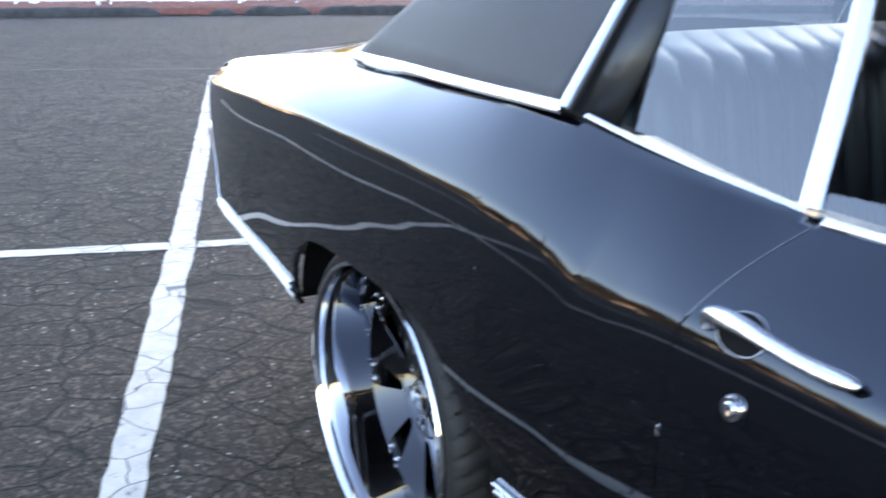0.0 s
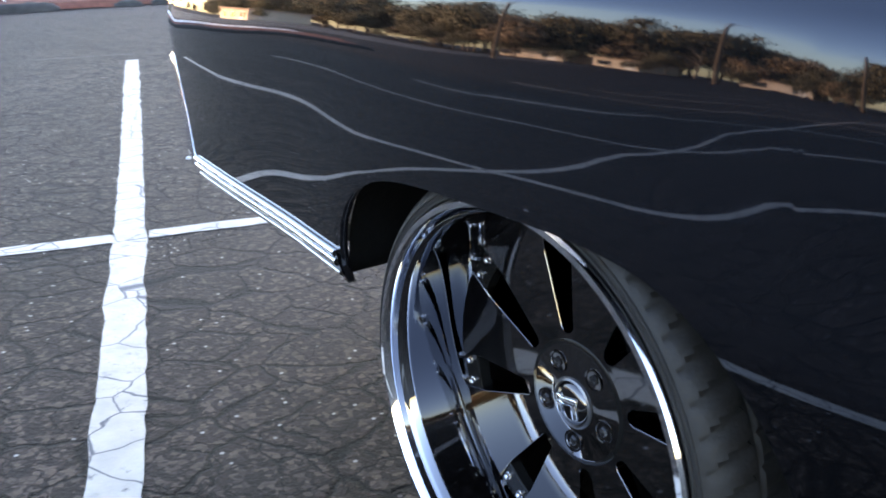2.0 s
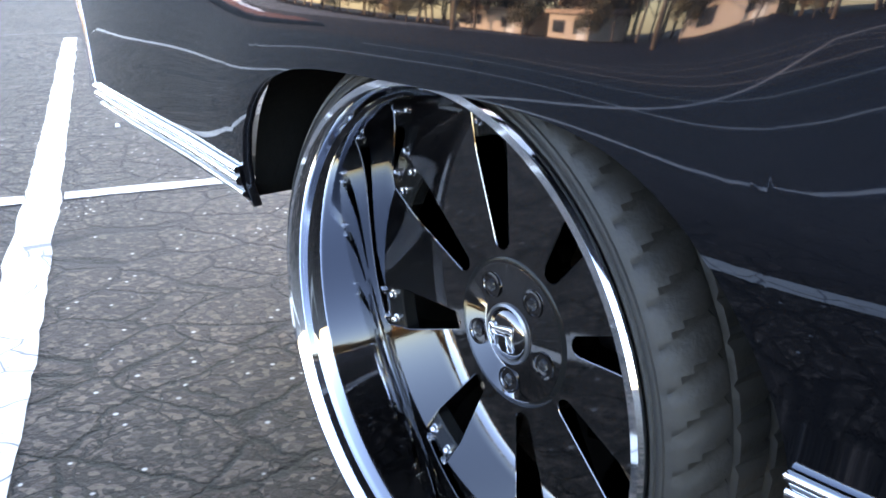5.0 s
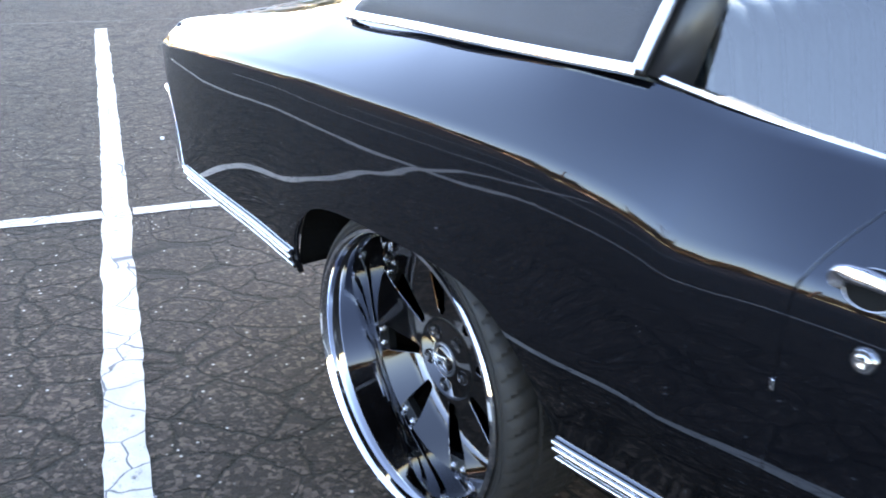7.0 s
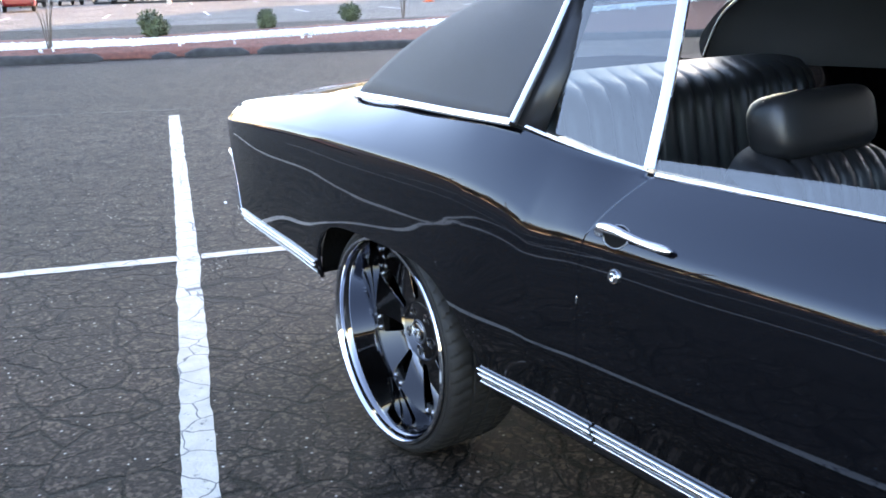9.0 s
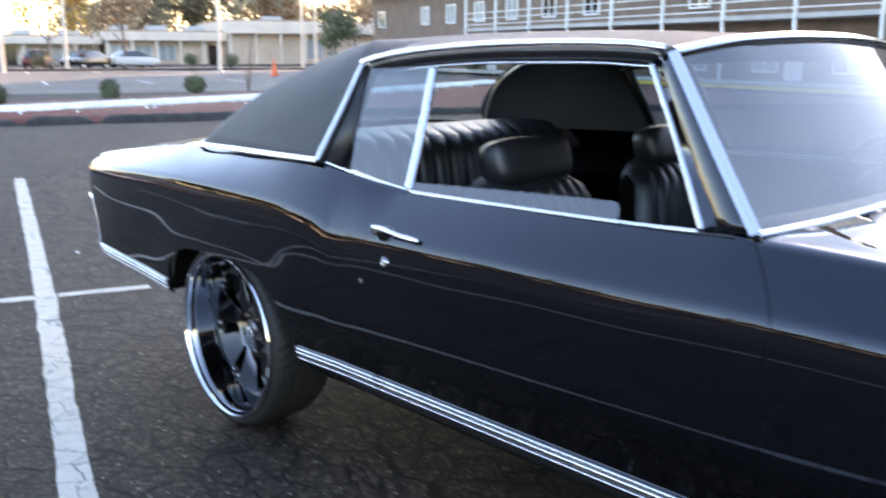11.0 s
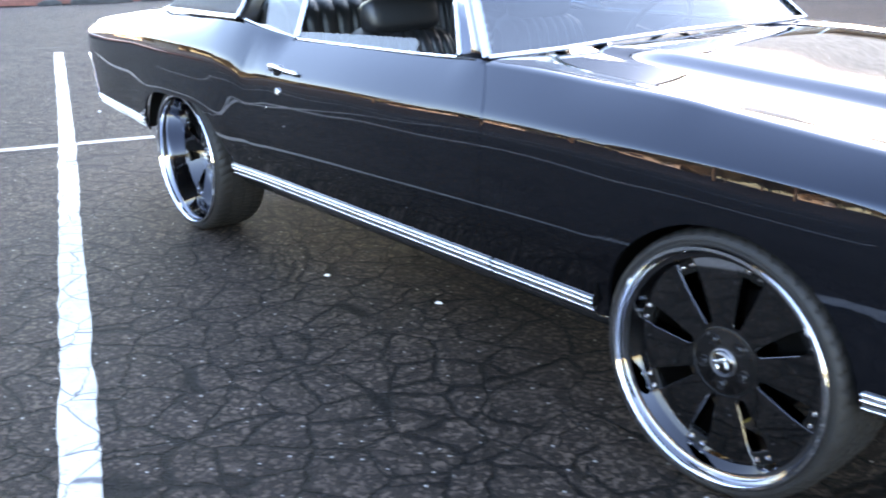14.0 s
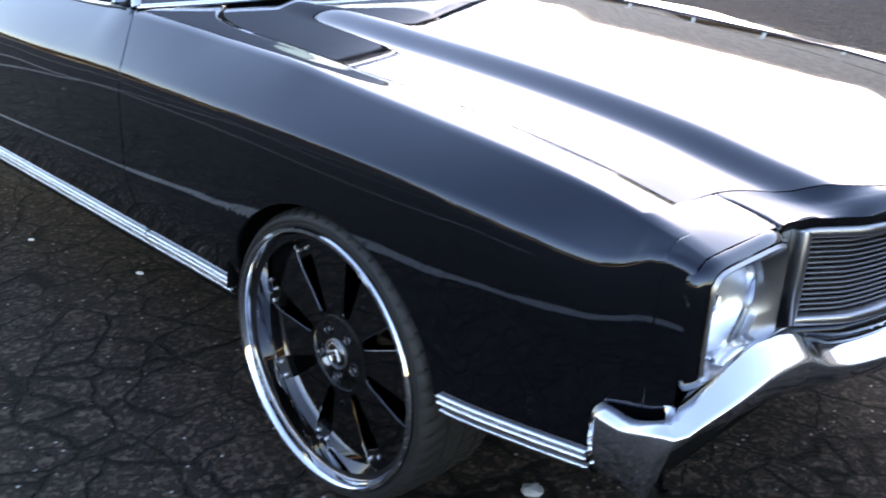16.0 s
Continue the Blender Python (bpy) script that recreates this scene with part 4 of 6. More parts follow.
for y in np.linspace(-0.855, 0.855, 33):
    xb = 2.046 - 0.046 * (y / 0.862) ** 2
    zb = 1.004 - 0.016 * (y / 0.862) ** 2
    rows.append([(xb - 0.012, y, zb - 0.024), (xb + 0.006, y, zb - 0.024), (xb + 0.03, y, float(gap_z(xb + 0.03)) - 0.016), (2.14, y, float(gap_z(2.14)) - 0.022), (2.22, y, float(gap_z(2.22)) - 0.026)])
sheet("cowl_panel", rows, UNDER, car, "black cowl under the windscreen")

# ---- cabin ----
part("cabin_floor", box_bm((2.6, 1.60, 0.03), (0.85, 0, 0.34)), CARPET, car)
part("firewall", box_bm((0.03, 1.66, 0.62), (2.03, 0, 0.66)), CARPET, car)
dash = spline([(2.02, 0, 0.968), (1.95, 0, 0.976), (1.86, 0, 0.968), (1.80, 0, 0.93), (1.79, 0, 0.80), (1.86, 0, 0.70)], 14)
sheet("dashboard", [[(p[0] + 0.05 * (y / 0.84) ** 2 * -1, y, p[2]) for p in dash] for y in np.linspace(-0.83, 0.83, 20)], LEATHER, car, "black padded dashboard", thick=0.01)
wheel_c, tilt = Vector((1.62, 0.40, 0.93)), radians(62)
ring = [wheel_c + Vector((0.19 * math.sin(a) * math.cos(tilt), 0.19 * math.cos(a), 0.19 * math.sin(a) * math.sin(tilt))) for a in np.linspace(0, 2 * math.pi, 33)[:-1]]
sw = tube("steering_wheel", ring, 0.012, LEATHER, car, "black steering wheel", closed=True)
for a in (0.3, 2.85, -1.57):
    tube("steering_spoke", [wheel_c, wheel_c + Vector((0.19 * math.sin(a) * math.cos(tilt), 0.19 * math.cos(a), 0.19 * math.sin(a) * math.sin(tilt)))], 0.011, SATIN, sw)
tube("steering_column", [wheel_c, (1.85, 0.40, 0.80)], 0.03, SATIN, car)
sheet("headliner", [[(x, y, min(rail_z(max(x, 0.47)) - 0.03, 1.36) + 0.035 * (1 - (y / 0.66) ** 2)) for y in np.linspace(-0.64, 0.64, 12)] for x in np.linspace(0.34, 1.60, 12)], LINING, car, "dark headlining", flip=True)


def pillow(name, size, at, lean, mat, parent, label):
    """A soft rounded cushion: a squared ball, fuller in the middle."""
    V, n, m = [], 28, 15
    for i in range(n):
        a = 2 * math.pi * i / n
        for j in range(m):
            b = math.pi * (j / (m - 1) - 0.5)
            p = lambda v, e: math.copysign(abs(v) ** e, v)
            V.append((0.5 * size[0] * p(math.cos(a), 0.55) * p(math.cos(b), 0.42), 0.5 * size[1] * p(math.sin(a), 0.30) * p(math.cos(b), 0.34), 0.5 * size[2] * p(math.sin(b), 0.6)))
    ob = part_mesh(name, V, quads(n, m, True), mat, parent, label)
    ob.matrix_basis = pose(*at, 0, lean, 0)
    return ob


def seat(at, width, height, ribs, rest, name, label, lean=0.22, depth=0.50):
    """A leather seat with upright ribs on its back, rolled shoulders and a broad head rest."""
    x0, y0, z0 = at
    root = part(name, box_bm((depth, width, 0.16), (x0 + depth / 2 + 0.05, y0, z0), 0.06, 4), LEATHER, car, label)
    n = ribs * 8 + 1
    rows = []
    for i in range(n):
        t = i / (n - 1)
        rib = abs(math.sin(math.pi * t * ribs)) ** 0.55
        edge = 1 - abs(2 * t - 1) ** 6
        shoulder = (1 - abs(2 * t - 1) ** 3.0) ** 0.5
        row = []
        for k in range(27):
            a = k / 26
            v = a / 0.5 if a < 0.5 else (1 - a) / 0.5
            top = height * (0.86 + 0.14 * shoulder) if rest else height * (0.94 + 0.06 * edge)
            y = y0 + (t - 0.5) * width * (1 - (0.20 * v ** 2.5 if rest else 0.0))
            roll = max(0.0, (v - 0.82) / 0.18)
            thick = 0.135 * math.sqrt(max(0.0, 1 - roll * roll)) * (0.45 + 0.55 * edge)
            x = x0 - lean * top * v
            if a < 0.5:
                x += thick * 0.85 + 0.024 * rib * (1 - roll) * edge ** 0.5
            else:
                x -= thick * 0.25
            row.append((x, y, z0 + 0.02 + top * v + 0.012 * (1 - (1 - roll) ** 2)))
        rows.append(row)
    sheet("backrest", rows, LEATHER, root, "ribbed black leather back")
    if rest:
        pillow("headrest", (0.12, width * 0.60, 0.15), (x0 - lean * height + 0.040, y0, z0 + height + 0.060), -14, LEATHER, root, "broad padded black headrest")
        for dy in (-0.06, 0.06):
            tube("headrest_post", [(x0 - lean * height + 0.03, y0 + dy, z0 + height - 0.06), (x0 - lean * height + 0.04, y0 + dy, z0 + height + 0.04)], 0.006, CHROME, root)
    return root


seat((0.99, -0.40, 0.52), 0.60, 0.44, 9, True, "front_seat", "ribbed black leather front seat with headrest")
seat((0.99, 0.40, 0.52), 0.60, 0.44, 9, True, "front_seat", "ribbed black leather front seat with headrest")
seat((0.20, 0.0, 0.50), 1.36, 0.545, 16, False, "rear_seat", "ribbed black leather rear bench seat", 0.20)
sheet("parcel_shelf", [[(x, y, 1.005) for y in np.linspace(-0.70, 0.70, 8)] for x in np.linspace(-0.42, 0.10, 5)], LEATHER, car, "black rear parcel shelf", thick=0.02)
lathe("shelf_speaker", [(0.001, 0.006), (0.06, 0.008), (0.075, 0.004), (0.078, 0.0)], CHROME_SOFT, car, "round speaker cover", 24, "z", (-0.18, -0.15, 1.006))
lathe("shelf_speaker", [(0.001, 0.006), (0.06, 0.008), (0.075, 0.004), (0.078, 0.0)], CHROME_SOFT, car, "round speaker cover", 24, "z", (-0.18, 0.35, 1.006))

# underneath
part("underbody", box_bm((5.0, 1.50, 0.04), (1.2, 0, 0.36)), UNDER, car)
for cx in (0.0, 2.944):
    for s in (-1, 1):
        a, base, up, p, q, foot = (0.443, 0.33, 0.335, 4.0, 3.0, 0.428) if cx == 0 else (0.405, 0.35, 0.375, 2.0, 2.0, 0.37)
        edge = [(cx - 0.012 * (cx == 0) + a * math.copysign(abs(math.cos(k)) ** (2 / p), math.cos(k)), base + up * abs(math.sin(k)) ** (2 / q)) for k in np.linspace(0.0, math.pi, 41)]
        edge = [(x, max(z, foot)) for x, z in edge]
        sheet("wheel_well", [[(x, s * y, z) for y in (0.62, 0.80, 0.964)] for x, z in edge], UNDER, car, flip=s < 0)
        sheet("wheel_well", [[(x, s * 0.62, z), (x, s * 0.62, 0.20)] for x, z in edge], UNDER, car, flip=s > 0)

# door furniture
for s in (1, -1):
    # the pull: a blade, broad over the button, slender in the middle, flared at its front end
    blade = []
    for x, o, z, ry, rz in ((0.880, 0.014, 0.868, 0.003, 0.003), (0.886, 0.018, 0.869, 0.010, 0.007), (0.900, 0.021, 0.870, 0.014, 0.0095), (0.920, 0.022, 0.870, 0.014, 0.010), (0.944, 0.023, 0.869, 0.0125, 0.0085),
                            (0.975, 0.025, 0.866, 0.011, 0.0068), (1.010, 0.024, 0.862, 0.011, 0.0066), (1.036, 0.020, 0.859, 0.012, 0.0078), (1.052, 0.016, 0.857, 0.012, 0.0085), (1.063, 0.012, 0.8555, 0.010, 0.0070), (1.071, 0.009, 0.8545, 0.004, 0.003)):
        blade.append([(x, -s * (0.975 + o + ry * math.copysign(abs(math.cos(a)) ** 0.8, math.cos(a))), z + rz * math.copysign(abs(math.sin(a)) ** 0.8, math.sin(a))) for a in np.linspace(0, 2 * math.pi, 19)])
    h = sheet("door_handle", blade, CHROME, car, "chrome pull handle", flip=s < 0, angle=70)
    hoop = [(0.920 + 0.033 * math.cos(a), -s * (side_w(0.920 + 0.033 * math.cos(a), 0.850 + 0.021 * math.sin(a)) + 0.001), 0.850 + 0.021 * math.sin(a)) for a in np.linspace(0, 2 * math.pi, 33)[:-1]]
    tube("recess_rim", hoop, 0.0009, FRAME_METAL, h, "thin bright rim", sides=6, closed=True)
    # no hollow: a flat black disc carries the recess's shade
    bowl = [[(0.920 + r * 0.032 * math.cos(a), -s * (side_w(0.920 + r * 0.032 * math.cos(a), 0.850 + r * 0.020 * math.sin(a)) + 0.0012), 0.850 + r * 0.020 * math.sin(a)) for r in (0.0, 0.35, 0.7, 0.9, 1.0)] for a in np.linspace(0, 2 * math.pi, 25)]
    sheet("handle_recess_shade", bowl, SHADE_BLACK, h, "flat black disc standing in for the shaded recess behind the handle", flip=s < 0)
    btn = lathe("push_button", [(0.001, 0.0), (0.010, -0.001), (0.0125, 0.003), (0.0125, 0.022)], CHROME, h, "round chrome button", 20, "y", angle=40)
    btn.matrix_basis = pose(0.885, -0.995, 0.857) if s > 0 else pose(0.885, 0.995, 0.857, 0, 0, 180)
    lk = lathe("door_lock", [(0.001, 0.004), (0.007, 0.002), (0.009, 0.004), (0.0135, 0.004), (0.0155, 0.008), (0.0155, 0.02)], CHROME_SOFT, car, "round chrome lock", 24, "y", angle=40)
    lk.matrix_basis = pose(0.934, -1.003, 0.774) if s > 0 else pose(0.934, 1.003, 0.774, 0, 0, 180)
    bf = lathe("fender_bolt", [(0.001, 0.0), (0.008, 0.001), (0.010, 0.006)], CHROME_SOFT, car, "", 12, "y")
    bf.matrix_basis = pose(2.590, -0.978, 0.512) if s > 0 else pose(2.590, 0.978, 0.512, 0, 0, 180)
    part("edge_clip", box_bm((0.004, 0.004, 0.016), (0.827, -s * 0.996, 0.697), 0.001), CHROME_SOFT, car)


# ---- wheels: built with the outer face towards -y ----
def wheel(face, foot, rise, neck, at, turn, slot=0.0):
    """face: how deep the spokes' face lies behind the lip; foot: the radius at which the dish ends; rise: how far the spokes curve out to meet it; neck: the radius at which the steep wall begins;
    slot: the way of one slot round the hub, in degrees from ahead."""
    rim = lathe("wheel", [(0.3045, 0.004), (0.3060, -0.001), (0.3035, -0.006), (0.2960, -0.0065), (0.2915, 0.000), (0.2900, 0.008), (0.2885, 0.016)],
                CHROME, car, "deep chrome-lipped wheel with dark spokes", 128, angle=30)
    rim.matrix_basis = pose(*at, 0, 0, turn) @ Matrix.Rotation(radians(90 - slot), 4, "Y")
    # a steep wall from the lip down to the face
    low = 0.0225
    lathe("dish", [(0.2885, 0.0155), (0.2872, 0.0180), (0.2852, 0.0200)]
          + [(neck + (foot - neck) * t, low + (face + 0.004 - low) * t) for t in np.linspace(0, 1, 8)], DISH, rim, "dark mirror-polished dish", 160, angle=40)
    lathe("barrel", [(foot + 0.006, face + 0.012), (0.266, face + 0.03), (0.268, 0.235), (0.290, 0.24), (0.302, 0.24)], BARREL, rim, "", 64, angle=30)
    # tyre
    prof = [(0.298, 0.012), (0.308, 0.006), (0.318, 0.004), (0.328, 0.008), (0.336, 0.018), (0.3405, 0.030), (0.3425, 0.045), (0.3428, 0.066), (0.3368, 0.068), (0.3368, 0.076), (0.3430, 0.078), (0.3432, 0.118),
            (0.3365, 0.120), (0.3365, 0.130), (0.3432, 0.132), (0.3430, 0.172), (0.3368, 0.174), (0.3368, 0.182), (0.3428, 0.184), (0.3405, 0.22), (0.332, 0.24), (0.300, 0.25)]
    verts, steps = [], 342
    for i in range(steps):
        for j, (r, h) in enumerate(prof):
            k = int(i + 60 * abs(h - 0.125)) % 6
            if k == 0 and (4 <= j <= 7 or 16 <= j <= 19):
                r -= 0.0065
            elif k == 0 and 10 <= j <= 15:
                r -= 0.005
            c = 2 * math.pi * i / steps
            verts.append((r * math.cos(c), h, r * math.sin(c)))
    part_mesh("tyre", verts, quads(steps, len(prof), True), RUBBER, rim, "low-profile black tyre", angle=30)
    lathe("tyre_ridge", [(0.3075, 0.007), (0.3095, 0.0025), (0.3125, 0.0025), (0.3145, 0.007)], RUBBER, rim, "", 96)
    lathe("tyre_ridge", [(0.3185, 0.0062), (0.3195, 0.0028), (0.3215, 0.0032), (0.3225, 0.0075)], RUBBER, rim, "", 96)

    bend = 0.098
    reach = foot + (neck - foot) * rise / (face + 0.004 - low)

    def slot_width(r):
        """A narrow tear-drop between two spokes, round at its tip by the hub."""
        s = r - 0.098
        return 0.0 if s <= 0 else (0.020 + 0.034 * min(1.0, s / 0.115)) * min(1.0, math.sqrt(1 - max(0.0, 1 - s / 0.010) ** 2))

    def deep(r):
        """The spokes' face: flat round the hub, then a shallow cone out to the dish."""
        return face - rise * (max(r - bend, 0.0) / (reach - bend)) ** 1.12

    # one spoke, shared round the hub
    rs = sorted(set(list(np.linspace(0.066, reach + 0.002, 26)) + [0.0985, 0.099, 0.100, 0.102, 0.105, 0.108]))
    front, rear = [], []
    for r in rs:
        a = math.pi / 8 - slot_width(r) / 2 / r
        bev = min(0.0009, 0.3 * slot_width(r)) / r
        drop = 0.0009 if slot_width(r) > 0.006 else 0.0
        front.append([(r * math.sin(q), deep(r) + d, r * math.cos(q)) for q, d in ((-a, drop), (-a + bev, 0.0), (-a * 0.5, 0.0), (0, 0.0), (a * 0.5, 0.0), (a - bev, 0.0), (a, drop))])
        rear.append([(r * math.sin(q), face + 0.040, r * math.cos(q)) for q in np.linspace(-a, a, 7)])
    V = []
    for i in range(len(rs)):
        V += front[i] + rear[i][::-1]
    Fc = quads(len(rs), 14, False, True) + [tuple(range(14))[::-1], tuple(range(14 * (len(rs) - 1), 14 * len(rs)))]
    sp = part_mesh("spoke", V, [f[::-1] for f in Fc], BLACK_CHROME, rim, "dark polished spoke", angle=28)
    ledge = face + 0.003 - rise * 0.55
    lathe("rim_flange", [(foot + 0.004, ledge), (foot - 0.030, ledge), (foot - 0.032, ledge + 0.002), (foot - 0.032, ledge + 0.020)], HUB_BLACK, rim, "dark bolted flange", 96, angle=30)
    bolts = None
    for k in range(8):
        turn_k = Matrix.Rotation(2 * math.pi * (k + 0.5) / 8, 4, "Y")
        if k == 0:
            sp.matrix_basis = turn_k
        else:
            share(sp, turn_k, rim)
        for dx in (-0.017, 0.017):
            place = Matrix.Rotation(2 * math.pi * k / 8, 4, "Y") @ Matrix.Translation((dx, ledge, foot - 0.014))
            if bolts is None:
                bolts = lathe("rim_bolt", [(0.0005, -0.0085), (0.0030, -0.0080), (0.0046, -0.0055), (0.0048, -0.002), (0.0062, -0.0015), (0.0064, 0.004)], CHROME, rim, "small chrome bolt", 12, angle=40)
                bolts.matrix_basis = place
            else:
                share(bolts, place, rim)
    hub_y = face - 0.0025
    lathe("hub", [(0.034, hub_y - 0.002), (0.040, hub_y - 0.003), (0.048, hub_y), (0.082, hub_y), (0.0835, hub_y + 0.0004), (0.0836, hub_y + 0.012)], BLACK_CHROME, rim, "dark hub plate", 64, angle=35)
    lathe("hub_edge", [(0.0836, hub_y + 0.0004), (0.0885, hub_y + 0.0010), (0.0920, hub_y + 0.0040), (0.0925, hub_y + 0.010)], HUB_BLACK, rim, "bevelled dark hub edge", 64, angle=35)
    lathe("centre_cap", [(0.0005, hub_y - 0.012), (0.020, hub_y - 0.0115), (0.028, hub_y - 0.009), (0.033, hub_y - 0.002), (0.034, hub_y + 0.01)], BLACK_CHROME, rim, "domed black cap", 36, angle=40)
    lathe("cap_ring", [(0.0315, hub_y - 0.0045), (0.0335, hub_y - 0.0075), (0.0365, hub_y - 0.0055), (0.0375, hub_y + 0.001)], GRILLE_METAL, rim, "dull bright ring", 36, angle=40)
    part("cap_mark", box_bm((0.011, 0.006, 0.038), (-0.006, hub_y - 0.0125, 0.0), 0.002), CHROME, rim)
    part("cap_mark", box_bm((0.026, 0.006, 0.010), (0.006, hub_y - 0.0125, 0.012), 0.002), CHROME, rim)
    part("cap_mark", box_bm((0.028, 0.006, 0.009), (-0.001, hub_y - 0.0125, -0.017), 0.002), CHROME, rim)
    cup = nut = None
    for k in range(5):
        a = 2 * math.pi * k / 5 + radians(slot - 90) - radians(52)
        m = Matrix.Translation((0.060 * math.cos(a), hub_y, -0.060 * math.sin(a)))
        if cup is None:
            cup = lathe("lug_pocket", [(0.001, 0.0), (0.0125, -0.0004), (0.0135, -0.0022), (0.0160, -0.0024), (0.0166, 0.001)], BLACK_CHROME, rim, "raised dark collar", 24, angle=30)
            nut = lathe("lug_nut", [(0.0005, -0.004), (0.006, -0.0035), (0.008, -0.001), (0.0085, 0.012)], SATIN, rim, "", 6, angle=20)
            cup.matrix_basis = nut.matrix_basis = m
        else:
            share(cup, m, rim)
            share(nut, m, rim)
    lathe("brake_disc", [(0.09, hub_y + 0.10), (0.165, hub_y + 0.10), (0.168, hub_y + 0.105), (0.168, hub_y + 0.12), (0.09, hub_y + 0.125)], UNDER, rim, "dark brake disc", 48)
    return rim


wheel(0.121, 0.260, 0.002, 0.2835, (0.0, -0.992, 0.3425), 0, 10)
wheel(0.058, 0.2630, 0.002, 0.2735, (2.946, -0.990, 0.3425), 0, 31)
wheel(0.121, 0.260, 0.002, 0.2835, (0.0, 0.992, 0.3425), 180, 25)
wheel(0.058, 0.2630, 0.002, 0.2735, (2.946, 0.990, 0.3425), 180, 5)

# ---- the planted island beyond the car ----
def bed_edge(c):
    """Where the kerb stands, along the lot, for a place across it."""
    return -15.9 + 0.012 * (c - 3) ** 2 * (1 if c > 3 else 0.3)


def kerb(name, c0, c1, seed, label, drop=0.0):
    rng = random.Random(seed)
    n = max(3, int((c1 - c0) / 0.12))
    sec = ((0.0, 0.0), (0.02, 0.07), (0.06, 0.125), (0.13, 0.15), (0.20, 0.135), (0.27, 0.10), (0.30, 0.0))
    rows = []
    for i in range(n + 1):
        c = c0 + (c1 - c0) * i / n
        end = min(1.0, min(i, n - i) / 2.0 + 0.35)
        rows.append([tuple(lot(bed_edge(c) - s + rng.uniform(-0.012, 0.012), c, max(0.0, (z + rng.uniform(-0.012, 0.012) * (z > 0)) * end * (1 - drop)))) for s, z in sec])
    ob = sheet(name, rows, KERB)
    return tagged(ob, label, "kerb", "asphalt kerbs", "structure")


kerb("kerb", -16.0, -2.6, 1, "black asphalt kerb, worn and uneven")
kerb("kerb", -1.75, -1.3, 2, "broken piece of black asphalt kerb", 0.1)
kerb("kerb", -1.15, 0.05, 3, "broken piece of black asphalt kerb")
kerb("kerb", 0.2, 22.0, 4, "black asphalt kerb, worn and uneven")


def band(c, lo, hi, n, z, rough, seed):
    rng = random.Random(seed)
    return [tuple(lot(lo + (hi - lo) * i / n, c, z(i / n) + rng.uniform(-rough, rough))) for i in range(n + 1)]


rock_near = curve((-16, -17.5), (-5, -17.3), (-2, -17.2), (1, -18.6), (5, -20.8), (9, -23.5), (12, -26.0), (20, -33))
rock_far = curve((-16, -18.8), (-5, -18.9), (-2, -18.9), (1, -20.2), (5, -22.5), (9, -25.3), (12, -27.8), (20, -35.0))
rows = [band(c, bed_edge(c) - 0.12, rock_near(c) + 0.2, 14, lambda t: (0.0 if t == 0 else 0.10 + 0.10 * math.sin(math.pi * min(1, t * 0.8))), 0.018, int(c * 100) + 9000) for c in np.arange(-16, 20, 0.25)]
tagged(sheet("mulch_bed", rows, MULCH), "red-brown bark mulch bed behind the kerb", "mulch", kind="structure")
rows = [band(c, rock_near(c) + 0.25, rock_far(c) - 3.5, 8, lambda t: 0.14 + 0.05 * math.sin(math.pi * t) - 0.17 * max(0, t - 0.75) * 4, 0.012, int(c * 100) + 5000) for c in np.arange(-16, 20, 0.25)]
tagged(sheet("mulch_bank", rows, MULCH), "red-brown bark mulch under the white stones", "mulch", kind="structure")

rows = [band(c, rock_near(c) - 0.05, rock_far(c) + 0.05, 6, lambda t: 0.155 + 0.05 * math.sin(math.pi * t), 0.008, int(c * 100) + 7000) for c in np.arange(-16, 20, 0.2)]
tagged(sheet("stone_bed", rows, GRAVEL), "bed of white stones between the mulch", "stones", kind="structure")
# white stones: a joined heap, and strays on the mulch
rng = random.Random(5)
bm = bmesh.new()
stone = bmesh.new()
bmesh.ops.create_icosphere(stone, subdivisions=1, radius=1.0)
sv = [v.co.copy() for v in stone.verts]
sf = [[v.index for v in f.verts] for f in stone.faces]
stone.free()
V, Fc = [], []


def add_stone(p, size, rng):
    base, q = len(V), Euler((rng.uniform(0, 6), rng.uniform(0, 6), rng.uniform(0, 6))).to_matrix()
    s = Vector((size * rng.uniform(0.7, 1.3), size * rng.uniform(0.7, 1.3), size * rng.uniform(0.5, 0.9)))
    for v in sv:
        V.append(tuple(Vector(p) + q @ Vector((v.x * s.x, v.y * s.y, v.z * s.z)) * rng.uniform(0.85, 1.1)))
    for f in sf:
        Fc.append([base + i for i in f])


for _ in range(11000):
    c = rng.uniform(-15, 17)
    t = rng.random()
    a = rock_near(c) + (rock_far(c) - rock_near(c)) * t + rng.gauss(0, 0.05)
    add_stone(lot(a, c, 0.165 + 0.05 * math.sin(math.pi * t) + rng.uniform(0, 0.015)), rng.uniform(0.025, 0.048), rng)
for _ in range(160):
    c = rng.uniform(-6, 14)
    a = rock_near(c) + abs(rng.gauss(0, 0.8))
    if a < bed_edge(c) - 0.4:
        add_stone(lot(a, c, 0.20), rng.uniform(0.03, 0.05), rng)
tagged(part_mesh("white_stones", V, Fc, GRAVEL, smooth=False), "band of loose white stones on the mulch bed", "stones", kind="stuff")


